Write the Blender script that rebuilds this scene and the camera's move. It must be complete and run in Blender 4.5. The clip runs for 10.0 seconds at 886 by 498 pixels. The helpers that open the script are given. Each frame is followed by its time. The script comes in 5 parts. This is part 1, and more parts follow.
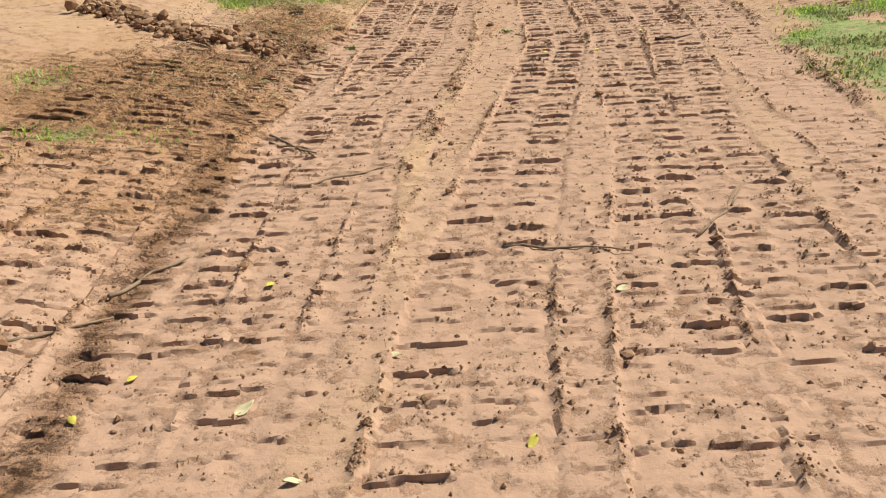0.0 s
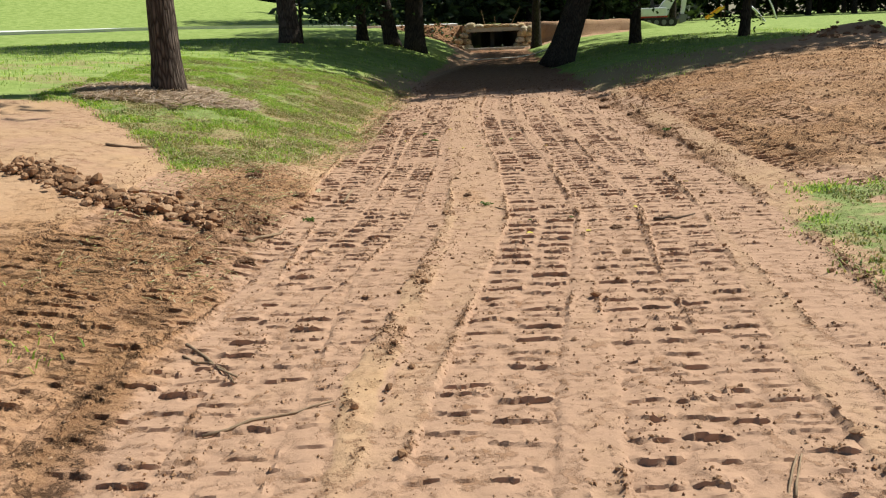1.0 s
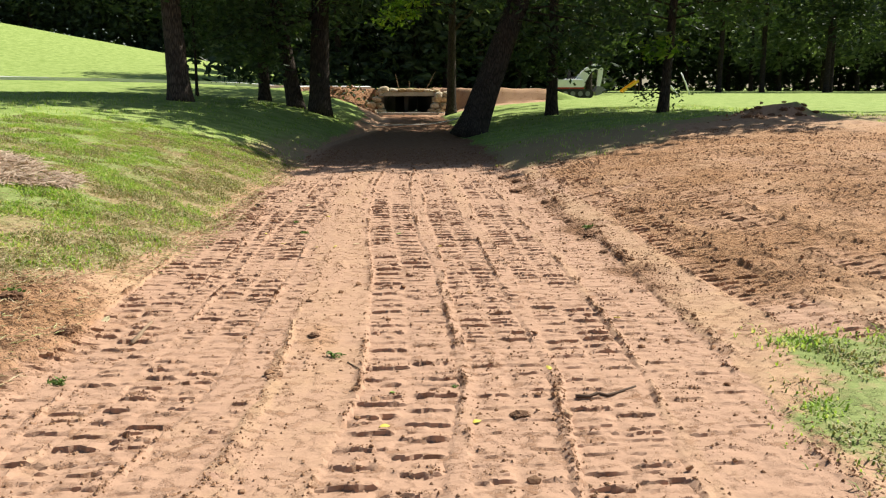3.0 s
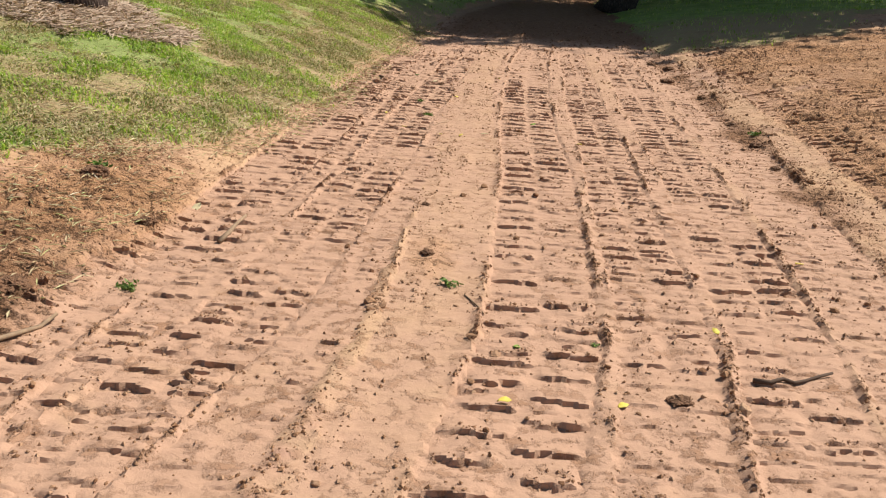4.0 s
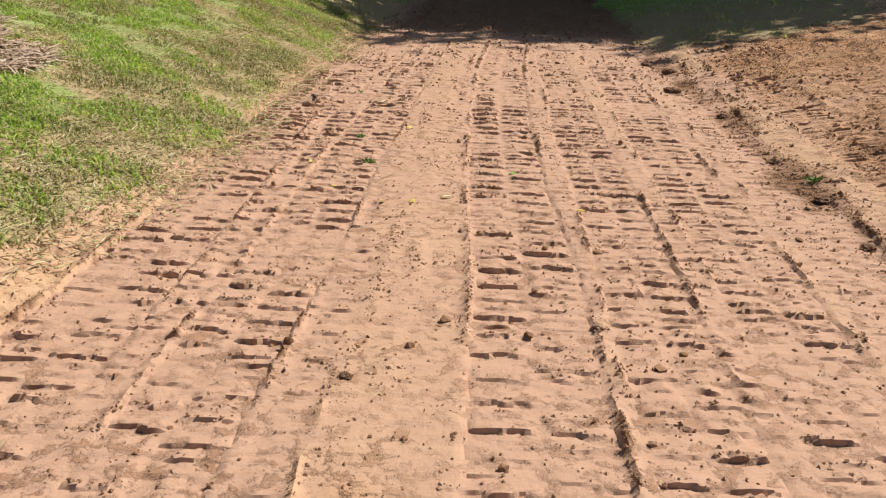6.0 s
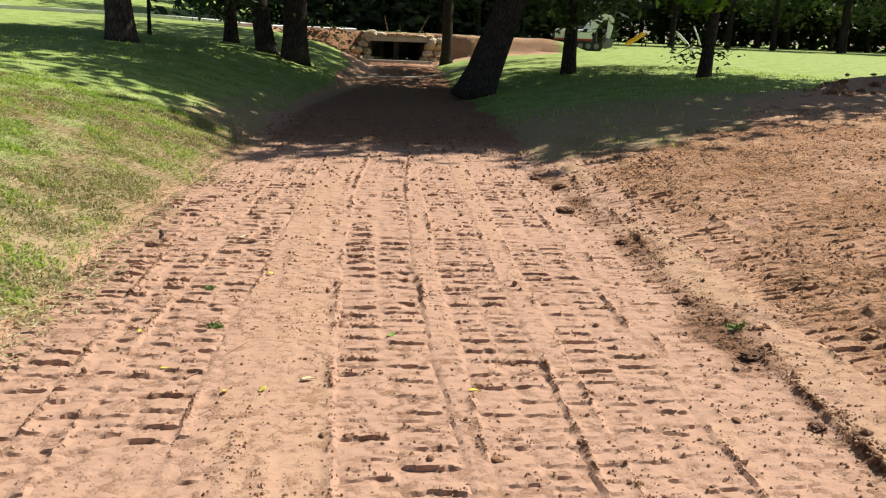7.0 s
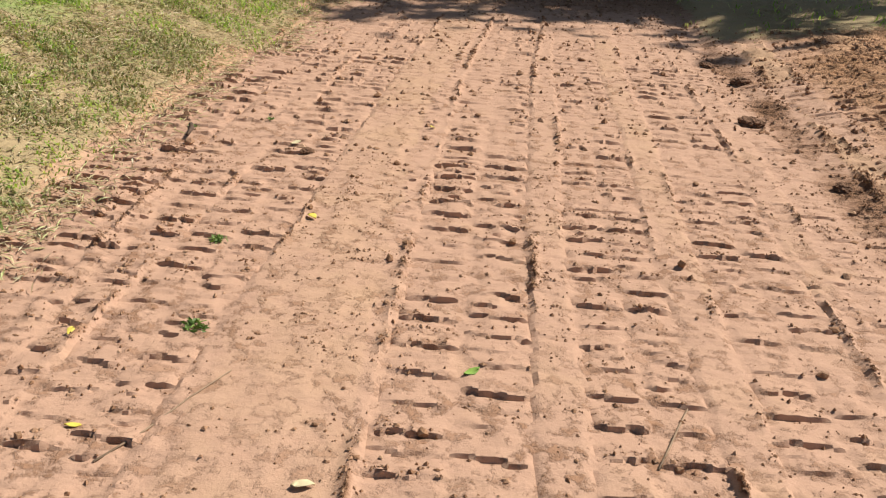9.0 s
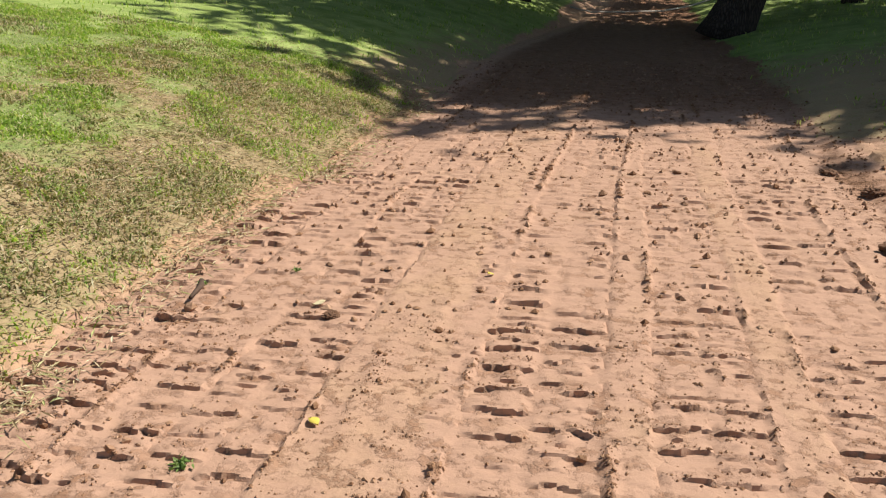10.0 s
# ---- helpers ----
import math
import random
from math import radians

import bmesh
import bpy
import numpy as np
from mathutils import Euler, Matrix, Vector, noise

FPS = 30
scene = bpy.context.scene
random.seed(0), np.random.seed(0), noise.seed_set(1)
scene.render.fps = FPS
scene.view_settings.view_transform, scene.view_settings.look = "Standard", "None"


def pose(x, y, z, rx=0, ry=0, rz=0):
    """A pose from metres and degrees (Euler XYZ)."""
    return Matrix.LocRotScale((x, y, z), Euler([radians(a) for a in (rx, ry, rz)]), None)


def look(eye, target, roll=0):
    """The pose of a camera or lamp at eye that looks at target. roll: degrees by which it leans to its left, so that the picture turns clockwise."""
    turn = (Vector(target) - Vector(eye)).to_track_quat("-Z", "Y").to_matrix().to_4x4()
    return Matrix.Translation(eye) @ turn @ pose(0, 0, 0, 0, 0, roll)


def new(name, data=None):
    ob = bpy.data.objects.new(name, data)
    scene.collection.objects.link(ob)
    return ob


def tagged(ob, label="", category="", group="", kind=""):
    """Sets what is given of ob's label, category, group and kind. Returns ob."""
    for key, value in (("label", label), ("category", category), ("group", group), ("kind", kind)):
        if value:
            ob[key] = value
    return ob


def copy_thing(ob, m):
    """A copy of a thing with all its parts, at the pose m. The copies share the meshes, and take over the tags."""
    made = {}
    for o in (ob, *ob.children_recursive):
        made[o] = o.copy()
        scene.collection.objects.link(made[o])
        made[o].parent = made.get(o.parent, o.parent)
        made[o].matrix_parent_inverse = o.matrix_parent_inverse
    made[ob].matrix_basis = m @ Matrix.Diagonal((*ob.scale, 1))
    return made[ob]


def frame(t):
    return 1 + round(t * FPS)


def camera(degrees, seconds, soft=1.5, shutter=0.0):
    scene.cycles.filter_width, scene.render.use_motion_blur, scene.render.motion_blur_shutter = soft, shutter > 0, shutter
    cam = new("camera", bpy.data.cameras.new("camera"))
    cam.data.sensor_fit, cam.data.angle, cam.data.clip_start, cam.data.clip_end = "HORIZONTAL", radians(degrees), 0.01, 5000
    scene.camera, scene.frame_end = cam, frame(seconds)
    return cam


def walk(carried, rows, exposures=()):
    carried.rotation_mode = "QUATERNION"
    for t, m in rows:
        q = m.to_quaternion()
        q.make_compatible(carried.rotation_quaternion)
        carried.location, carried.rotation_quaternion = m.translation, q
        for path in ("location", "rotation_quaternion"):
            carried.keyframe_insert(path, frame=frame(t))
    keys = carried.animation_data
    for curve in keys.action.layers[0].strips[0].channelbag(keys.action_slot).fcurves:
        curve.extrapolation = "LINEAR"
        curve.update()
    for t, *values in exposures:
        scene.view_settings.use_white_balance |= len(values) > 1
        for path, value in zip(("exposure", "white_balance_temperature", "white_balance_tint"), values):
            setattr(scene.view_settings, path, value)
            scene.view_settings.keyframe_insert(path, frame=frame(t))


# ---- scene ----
cam = camera(53.7, 10.0, soft=1.2)
PATH = [
    (0, (-0.058, 0.832, 1.314), (-0.03, 2.669, 0.522), -3.9),
    (0.5, (-0.093, 1.38, 1.335), (-0.171, 3.246, 0.618), -2.7),
    (1, (0.078, 1.902, 1.353), (0.17, 3.838, 0.858), -2.3),
    (1.5, (0.15, 2.418, 1.367), (0.451, 4.349, 0.941), -1.0),
    (2, (0.332, 2.95, 1.34), (0.692, 4.888, 1.004), -0.7),
    (2.2, (0.408, 3.138, 1.369), (0.763, 5.084, 1.072), -0.1),
    (3.3, (0.705, 4.299, 1.416), (0.895, 6.25, 1.019), -0.2),
    (3.5, (0.713, 4.444, 1.428), (0.804, 6.396, 1.003), 0.7),
    (4, (0.664, 4.935, 1.399), (0.683, 6.825, 0.746), 3.4),
    (4.5, (0.716, 5.47, 1.387), (0.631, 7.34, 0.684), -0.9),
    (5, (0.749, 5.986, 1.384), (0.672, 7.844, 0.646), 0.3),
    (5.2, (0.775, 6.227, 1.401), (0.74, 8.084, 0.66), 0.8),
    (6.3, (0.793, 7.453, 1.475), (0.971, 9.338, 0.83), 2.8),
    (6.5, (0.823, 7.662, 1.522), (1.091, 9.552, 0.924), 2.5),
    (7, (0.974, 8.122, 1.551), (1.299, 10.034, 1.065), 2.4),
    (7.5, (1.015, 8.587, 1.511), (1.283, 10.503, 1.005), 3.6),
    (8, (1.128, 9.104, 1.507), (1.468, 10.997, 0.958), 2.6),
    (8.5, (1.249, 9.557, 1.516), (1.389, 11.437, 0.848), 2.5),
    (9, (1.268, 10.093, 1.458), (1.318, 11.916, 0.637), 4.3),
    (9.5, (1.414, 10.607, 1.438), (1.356, 12.458, 0.681), 2.6),
    (9.8, (1.436, 10.907, 1.432), (1.276, 12.78, 0.748), 1.2),
    (10, (1.468, 11.114, 1.439), (1.272, 13.001, 0.805), 0.2),
]
walk(cam, [(t, look(eye, target, roll)) for t, eye, target, roll in PATH], exposures=(
    (0.0, 0.40, 6380, 3.0), (1.0, 0.36, 6300, 2.0), (1.6, 0.58, 6220, 1.0), (2.0, 0.70, 6220, 1.0), (3.3, 0.62, 6460, 8.5), (4.2, 0.45, 6500, 10.5), (5.0, 0.43, 6520, 10.5),
    (6.5, 0.50, 6400, 11.0), (7.2, 0.60, 6340, 10.5), (8.0, 0.66, 6380, 11.0), (8.8, 0.48, 6400, 10.5), (10.0, 0.46, 6350, 11.0)))

# ---- world, sun ----
SUN_AZ, SUN_EL = 27.0, 50.0          # degrees from +x towards +y, and above the horizon
world = bpy.data.worlds.new("sky")
scene.world = world
world.use_nodes = True
wn = world.node_tree
sky = wn.nodes.new("ShaderNodeTexSky")
sky.sky_type, sky.sun_disc = "NISHITA", False
sky.sun_elevation, sky.sun_rotation = radians(SUN_EL), radians(90 - SUN_AZ)
wn.nodes["Background"].inputs["Strength"].default_value = 0.062
wn.links.new(sky.outputs[0], wn.nodes["Background"].inputs["Color"])
sun_data = bpy.data.lights.new("sun", "SUN")
sun_data.energy, sun_data.angle, sun_data.color = 5.0, radians(0.53), (1.0, 0.955, 0.88)
sun = new("sun", sun_data)
to_sun = Vector((math.cos(radians(SUN_AZ)) * math.cos(radians(SUN_EL)), math.sin(radians(SUN_AZ)) * math.cos(radians(SUN_EL)), math.sin(radians(SUN_EL))))
sun.matrix_world = look(to_sun * 60, (0, 0, 0))


# ---- small maths ----
def sstep(a, b, x):
    t = np.clip((np.asarray(x, float) - a) / (b - a), 0, 1)
    return t * t * (3 - 2 * t)


def hashed(i, j, seed):
    h = (np.asarray(i).astype(np.int64) * 374761393 + np.asarray(j).astype(np.int64) * 668265263 + seed * 974634777) & 0x7FFFFFFF
    h = ((h ^ (h >> 13)) * 1274126177) & 0x7FFFFFFF
    h = ((h ^ (h >> 16)) * 668265263) & 0x7FFFFFFF
    return ((h ^ (h >> 15)) & 0xFFFFF) / 0xFFFFF


def vnoise(x, y, size, seed):
    """Smooth noise from 0 to 1 with cells of that many metres."""
    x, y = np.asarray(x, float) / size, np.asarray(y, float) / size
    i, j = np.floor(x), np.floor(y)
    u, v = x - i, y - j
    u, v = u * u * (3 - 2 * u), v * v * (3 - 2 * v)
    a, b = hashed(i, j, seed), hashed(i + 1, j, seed)
    c, d = hashed(i, j + 1, seed), hashed(i + 1, j + 1, seed)
    return (a * (1 - u) + b * u) * (1 - v) + (c * (1 - u) + d * u) * v


def fbm(x, y, size, seed, octaves=3):
    total, amp, norm = 0.0, 1.0, 0.0
    for k in range(octaves):
        total = total + amp * vnoise(x, y, size / 2 ** k, seed + 17 * k)
        norm += amp
        amp *= 0.5
    return total / norm


# ---- materials ----
class Nodes:
    def __init__(self, name):
        self.mat = bpy.data.materials.new(name)
        self.mat.use_nodes = True
        self.t = self.mat.node_tree
        self.bsdf = self.t.nodes["Principled BSDF"]
        self.coord = self.t.nodes.new("ShaderNodeTexCoord")

    def put(self, value, socket):
        if isinstance(value, bpy.types.NodeSocket):
            self.t.links.new(value, socket)
        else:
            socket.default_value = value if not isinstance(value, tuple) or len(value) != 3 or socket.type != "RGBA" else (*value, 1)

    def noise(self, scale, detail=4, rough=0.55, space="Object"):
        n = self.t.nodes.new("ShaderNodeTexNoise")
        n.inputs["Scale"].default_value, n.inputs["Detail"].default_value, n.inputs["Roughness"].default_value = scale, detail, rough
        self.t.links.new(self.coord.outputs[space], n.inputs["Vector"])
        return n.outputs["Fac"]

    def voronoi(self, scale, feature="F1", out="Distance"):
        n = self.t.nodes.new("ShaderNodeTexVoronoi")
        n.feature = feature
        n.inputs["Scale"].default_value = scale
        self.t.links.new(self.coord.outputs["Object"], n.inputs["Vector"])
        return n.outputs[out]

    def attr(self, name):
        n = self.t.nodes.new("ShaderNodeAttribute")
        n.attribute_name = name
        return n.outputs["Fac"]

    def island(self):
        return self.t.nodes.new("ShaderNodeNewGeometry").outputs["Random Per Island"]

    def rand(self):
        return self.t.nodes.new("ShaderNodeObjectInfo").outputs["Random"]

    def ramp(self, fac, *stops):
        n = self.t.nodes.new("ShaderNodeValToRGB")
        el = n.color_ramp.elements
        while len(el) < len(stops):
            el.new(0.5)
        for e, (p, c) in zip(el, stops):
            e.position, e.color = p, (*c, 1) if isinstance(c, tuple) else (c, c, c, 1)
        self.t.links.new(fac, n.inputs[0])
        return n.outputs[0]

    def mix(self, fac, a, b, blend="MIX"):
        n = self.t.nodes.new("ShaderNodeMix")
        n.data_type, n.blend_type = "RGBA", blend
        self.put(fac, n.inputs["Factor"])
        self.put(a, n.inputs[6])
        self.put(b, n.inputs[7])
        return n.outputs[2]

    def sums(self, op, a, b, clamp=False):
        n = self.t.nodes.new("ShaderNodeMath")
        n.operation, n.use_clamp = op, clamp
        self.put(a, n.inputs[0])
        self.put(b, n.inputs[1])
        return n.outputs[0]

    def bump(self, height, strength, distance, under=None):
        n = self.t.nodes.new("ShaderNodeBump")
        n.inputs["Strength"].default_value, n.inputs["Distance"].default_value = strength, distance
        self.t.links.new(height, n.inputs["Height"])
        if under is not None:
            self.t.links.new(under, n.inputs["Normal"])
        return n.outputs[0]

    def done(self, colour, rough=0.9, normal=None, metal=0.0, spec=0.3):
        self.put(colour, self.bsdf.inputs["Base Color"])
        self.put(rough, self.bsdf.inputs["Roughness"])
        self.bsdf.inputs["Metallic"].default_value = metal
        self.bsdf.inputs["Specular IOR Level"].default_value = spec
        if normal is not None:
            self.t.links.new(normal, self.bsdf.inputs["Normal"])
        return self.mat


def ground_material():
    m = Nodes("ground")
    fine, mid, big = m.noise(55, 6, 0.65), m.noise(7, 5, 0.6), m.noise(1.1, 4, 0.55)
    grit = m.noise(220, 3, 0.7)
    tan = m.mix(m.ramp(big, (0.36, 0.0), (0.66, 1.0)), (0.455, 0.283, 0.155), (0.405, 0.238, 0.160))
    tan = m.mix(m.ramp(mid, (0.35, 0.0), (0.7, 1.0)), tan, (0.48, 0.308, 0.185))
    tan = m.mix(m.ramp(fine, (0.3, 0.4), (0.5, 0.0)), tan, (0.30, 0.17, 0.10))
    press = m.ramp(m.sums("ADD", m.attr("press"), m.sums("MULTIPLY", m.sums("SUBTRACT", m.noise(4, 5, 0.6), 0.5), 1.2)), (0.35, 0.0), (0.95, 1.0))
    tan = m.mix(press, tan, m.mix(fine, (0.38, 0.228, 0.148), (0.475, 0.292, 0.192)))
    scatter = m.sums("MULTIPLY", m.ramp(m.noise(13, 8, 0.72), (0.52, 0.0), (0.60, 0.85)), m.ramp(m.noise(1.7, 4, 0.6), (0.36, 0.25), (0.62, 1.0)))
    tan = m.mix(scatter, tan, m.mix(fine, (0.21, 0.105, 0.056), (0.36, 0.198, 0.11)))
    dark_soil = m.mix(m.ramp(fine, (0.32, 0.0), (0.62, 1.0)), (0.19, 0.09, 0.046), (0.33, 0.175, 0.09))
    dark_soil_fac = m.ramp(m.sums("ADD", m.attr("dark_soil"), m.sums("MULTIPLY", m.sums("SUBTRACT", mid, 0.5), 0.7)), (0.28, 0.0), (0.7, 1.0))
    soil = m.mix(dark_soil_fac, tan, dark_soil)
    clay = m.mix(m.ramp(fine, (0.3, 0.0), (0.65, 1.0)), (0.32, 0.152, 0.068), (0.52, 0.29, 0.145))
    clay_fac = m.ramp(m.sums("ADD", m.attr("clay"), m.sums("MULTIPLY", m.sums("SUBTRACT", mid, 0.5), 0.6)), (0.25, 0.0), (0.8, 1.0))
    soil = m.mix(clay_fac, soil, clay)
    lawn = m.mix(m.ramp(m.noise(2.3, 5, 0.6), (0.36, 0.0), (0.62, 1.0)), (0.21, 0.29, 0.055), (0.37, 0.44, 0.13))
    lawn = m.mix(m.ramp(m.noise(38, 5, 0.7), (0.36, 0.45), (0.6, 0.0)), lawn, (0.14, 0.19, 0.045))
    lawn = m.mix(m.sums("MULTIPLY", m.attr("thatch"), 0.45), lawn, m.mix(fine, (0.11, 0.12, 0.05), (0.26, 0.25, 0.12)))
    straw = m.mix(fine, (0.24, 0.17, 0.085), (0.44, 0.33, 0.18))
    straw_fac = m.ramp(m.sums("ADD", m.attr("straw"), m.sums("MULTIPLY", m.sums("SUBTRACT", mid, 0.5), 1.1)), (0.35, 0.0), (0.8, 1.0))
    lawn = m.mix(straw_fac, lawn, straw)
    grass_fac = m.ramp(m.sums("ADD", m.attr("grass"), m.sums("MULTIPLY", m.sums("SUBTRACT", m.noise(11, 5, 0.65), 0.5), 1.0)), (0.38, 0.0), (0.62, 1.0))
    colour = m.mix(grass_fac, soil, lawn)
    n = m.bump(fine, 0.45, 0.008)
    n = m.bump(grit, 0.25, 0.003, n)
    n = m.bump(mid, 0.35, 0.025, n)
    n = m.bump(scatter, 0.6, 0.012, n)
    lumps = m.t.nodes.new("ShaderNodeBump")
    lumps.inputs["Distance"].default_value = 0.05
    m.put(m.sums("MAXIMUM", dark_soil_fac, clay_fac), lumps.inputs["Strength"])
    m.put(m.noise(26, 6, 0.7), lumps.inputs["Height"])
    m.put(n, lumps.inputs["Normal"])
    n = lumps.outputs[0]
    return m.done(colour, 0.93, n, spec=0.2)


def clod_material():
    m = Nodes("clods")
    c = m.ramp(m.island(), (0.0, (0.20, 0.10, 0.052)), (0.45, (0.33, 0.185, 0.10)), (0.8, (0.41, 0.245, 0.145)), (1.0, (0.48, 0.305, 0.185)))
    c = m.mix(m.ramp(m.noise(60, 4), (0.35, 0.4), (0.6, 0.0)), c, (0.13, 0.064, 0.033))
    return m.done(c, 0.95, m.bump(m.noise(120, 4), 0.6, 0.006), spec=0.15)


def leaf_material(name, *stops, glow=0.35):
    m = Nodes(name)
    c = m.ramp(m.island(), *stops)
    m.done(c, 0.55, spec=0.25)
    tr = m.t.nodes.new("ShaderNodeBsdfTranslucent")
    m.put(m.mix(1.0, c, (1.0, 1.15, 0.45), "MULTIPLY"), tr.inputs["Color"])
    mixer = m.t.nodes.new("ShaderNodeMixShader")
    mixer.inputs[0].default_value = glow
    m.t.links.new(m.bsdf.outputs[0], mixer.inputs[1])
    m.t.links.new(tr.outputs[0], mixer.inputs[2])
    m.t.links.new(mixer.outputs[0], m.t.nodes["Material Output"].inputs["Surface"])
    return m.mat


def bark_material(name, dark, light):
    m = Nodes(name)
    stretch = m.t.nodes.new("ShaderNodeMapping")
    stretch.inputs["Scale"].default_value = (1, 1, 0.16)
    m.t.links.new(m.coord.outputs["Object"], stretch.inputs["Vector"])
    ridges = m.t.nodes.new("ShaderNodeTexVoronoi")
    ridges.feature = "DISTANCE_TO_EDGE"
    ridges.inputs["Scale"].default_value = 26
    m.t.links.new(stretch.outputs[0], ridges.inputs["Vector"])
    r = m.ramp(ridges.outputs["Distance"], (0.0, 0.0), (0.28, 1.0))
    c = m.mix(r, dark, light)
    c = m.mix(m.ramp(m.noise(3.5, 4), (0.45, 0.0), (0.8, 0.35)), c, tuple(1.4 * v for v in light))
    n = m.bump(r, 0.9, 0.02)
    return m.done(c, 0.95, m.bump(m.noise(45, 5), 0.5, 0.01, n), spec=0.15)


def plain_material(name, colour, rough, metal=0.0, wear=0.25, scale=14, bump=0.15, depth=0.004):
    m = Nodes(name)
    dark = tuple(v * 0.55 for v in colour)
    c = m.mix(m.ramp(m.noise(scale, 5, 0.65), (0.38, wear), (0.62, 0.0)), colour, dark)
    return m.done(c, rough, m.bump(m.noise(scale * 6, 4), bump, depth), metal)


def stone_material():
    m = Nodes("limestone")
    c = m.ramp(m.rand(), (0.0, (0.58, 0.40, 0.20)), (0.35, (0.66, 0.50, 0.29)), (0.7, (0.70, 0.58, 0.39)), (1.0, (0.74, 0.66, 0.52)))
    c = m.mix(m.ramp(m.noise(5, 5, 0.65), (0.4, 0.6), (0.62, 0.0)), c, (0.30, 0.19, 0.095))
    n = m.bump(m.noise(9, 6, 0.65), 0.7, 0.05)
    return m.done(c, 0.9, n)


GROUND = ground_material()
CLOD = clod_material()
CLOD_BIG = plain_material("torn_soil", (0.25, 0.132, 0.072), 0.95, wear=0.8, scale=24, bump=0.9, depth=0.02)
GRASS = leaf_material("grass_blades", (0.0, (0.21, 0.32, 0.055)), (0.4, (0.36, 0.48, 0.095)), (0.68, (0.49, 0.57, 0.17)), (0.84, (0.58, 0.54, 0.27)), (1.0, (0.68, 0.58, 0.36)), glow=0.5)
WEED = leaf_material("weed_leaves", (0.0, (0.08, 0.14, 0.03)), (0.6, (0.14, 0.21, 0.05)), (1.0, (0.24, 0.29, 0.10)), glow=0.2)
DRY_GRASS = leaf_material("dry_grass_blades", (0.0, (0.15, 0.22, 0.045)), (0.4, (0.30, 0.29, 0.11)), (0.7, (0.42, 0.33, 0.17)), (1.0, (0.50, 0.40, 0.24)), glow=0.2)
LEAF = leaf_material("tree_leaves", (0.0, (0.045, 0.070, 0.030)), (0.55, (0.066, 0.102, 0.040)), (0.9, (0.090, 0.135, 0.05)), (1.0, (0.13, 0.18, 0.07)), glow=0.32)
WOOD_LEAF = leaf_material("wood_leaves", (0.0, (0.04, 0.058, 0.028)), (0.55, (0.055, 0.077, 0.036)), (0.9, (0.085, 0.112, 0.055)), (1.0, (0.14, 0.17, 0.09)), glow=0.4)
# Lighter copy of WOOD_LEAF: sunlight on the far trees put into the colour.
SUNLIT_WOOD_LEAF = leaf_material("sunlit_wood_leaves", (0.0, (0.09, 0.13, 0.055)), (0.55, (0.17, 0.22, 0.10)), (1.0, (0.30, 0.36, 0.20)), glow=0.4)
# Fresh green brighter than LEAF: sunlight on the low tufts put into the colour.
SUNLIT_FRESH_LEAF = leaf_material("sunlit_fresh_leaves", (0.0, (0.10, 0.19, 0.02)), (0.6, (0.20, 0.31, 0.04)), (1.0, (0.33, 0.40, 0.06)), glow=0.45)
BARK = bark_material("oak_bark", (0.032, 0.022, 0.017), (0.135, 0.10, 0.08))
# Darker than oak_bark: the deep shade on these trunks is put into the colour.
SHADED_BARK = bark_material("shaded_bark", (0.022, 0.017, 0.013), (0.080, 0.060, 0.046))
STONE = stone_material()
CONCRETE = plain_material("concrete", (0.55, 0.50, 0.42), 0.9, wear=0.5, scale=3, bump=0.3, depth=0.01)
DARK_CONCRETE = plain_material("dark_concrete", (0.16, 0.14, 0.12), 0.85, wear=0.6, scale=3)
PATH_MAT = plain_material("pale_path", (0.80, 0.78, 0.73), 0.9, wear=0.25, scale=1.5, bump=0.3)
WOOD = plain_material("bare_twig", (0.30, 0.205, 0.125), 0.9, wear=0.6, scale=30, bump=0.4)
DARK_WOOD = plain_material("dark_twig", (0.10, 0.062, 0.04), 0.9, wear=0.5, scale=30, bump=0.4)
MULCH = leaf_material("pine_straw", (0.0, (0.28, 0.18, 0.12)), (0.5, (0.50, 0.36, 0.26)), (1.0, (0.62, 0.48, 0.36)), glow=0.1)
STRAW = leaf_material("dry_straw", (0.0, (0.20, 0.14, 0.07)), (0.35, (0.40, 0.30, 0.16)), (0.7, (0.54, 0.44, 0.26)), (0.9, (0.40, 0.42, 0.16)), (1.0, (0.62, 0.54, 0.38)), glow=0.15)
YELLOW_LEAF = plain_material("fallen_leaf", (0.62, 0.50, 0.08), 0.6, wear=0.3, scale=60)
PALE_LEAF = plain_material("pale_fallen_leaf", (0.62, 0.52, 0.30), 0.7, wear=0.35, scale=60)
GREEN_LEAF = plain_material("green_fallen_leaf", (0.22, 0.34, 0.06), 0.6, wear=0.3, scale=60)
WHITE_PAINT = plain_material("white_paint", (0.80, 0.80, 0.78), 0.4, wear=0.15, scale=4)
BLACK_RUBBER = plain_material("black_rubber", (0.028, 0.027, 0.027), 0.75, wear=0.4)
GREY_STEEL = plain_material("grey_steel", (0.20, 0.20, 0.20), 0.5, 0.6, wear=0.4)
RED_PAINT = plain_material("red_paint", (0.45, 0.045, 0.03), 0.5)
YELLOW_PLASTIC = plain_material("yellow_plastic", (0.80, 0.48, 0.03), 0.45, wear=0.1)


# ---- mesh helpers ----
def mesh_from(name, verts, faces, mat, smooth=False):
    me = bpy.data.meshes.new(name)
    me.from_pydata([tuple(v) for v in verts], [], [tuple(f) for f in faces])
    me.materials.append(mat)
    if smooth:
        me.polygons.foreach_set("use_smooth", np.ones(len(me.polygons), bool))
    me.update()
    return me


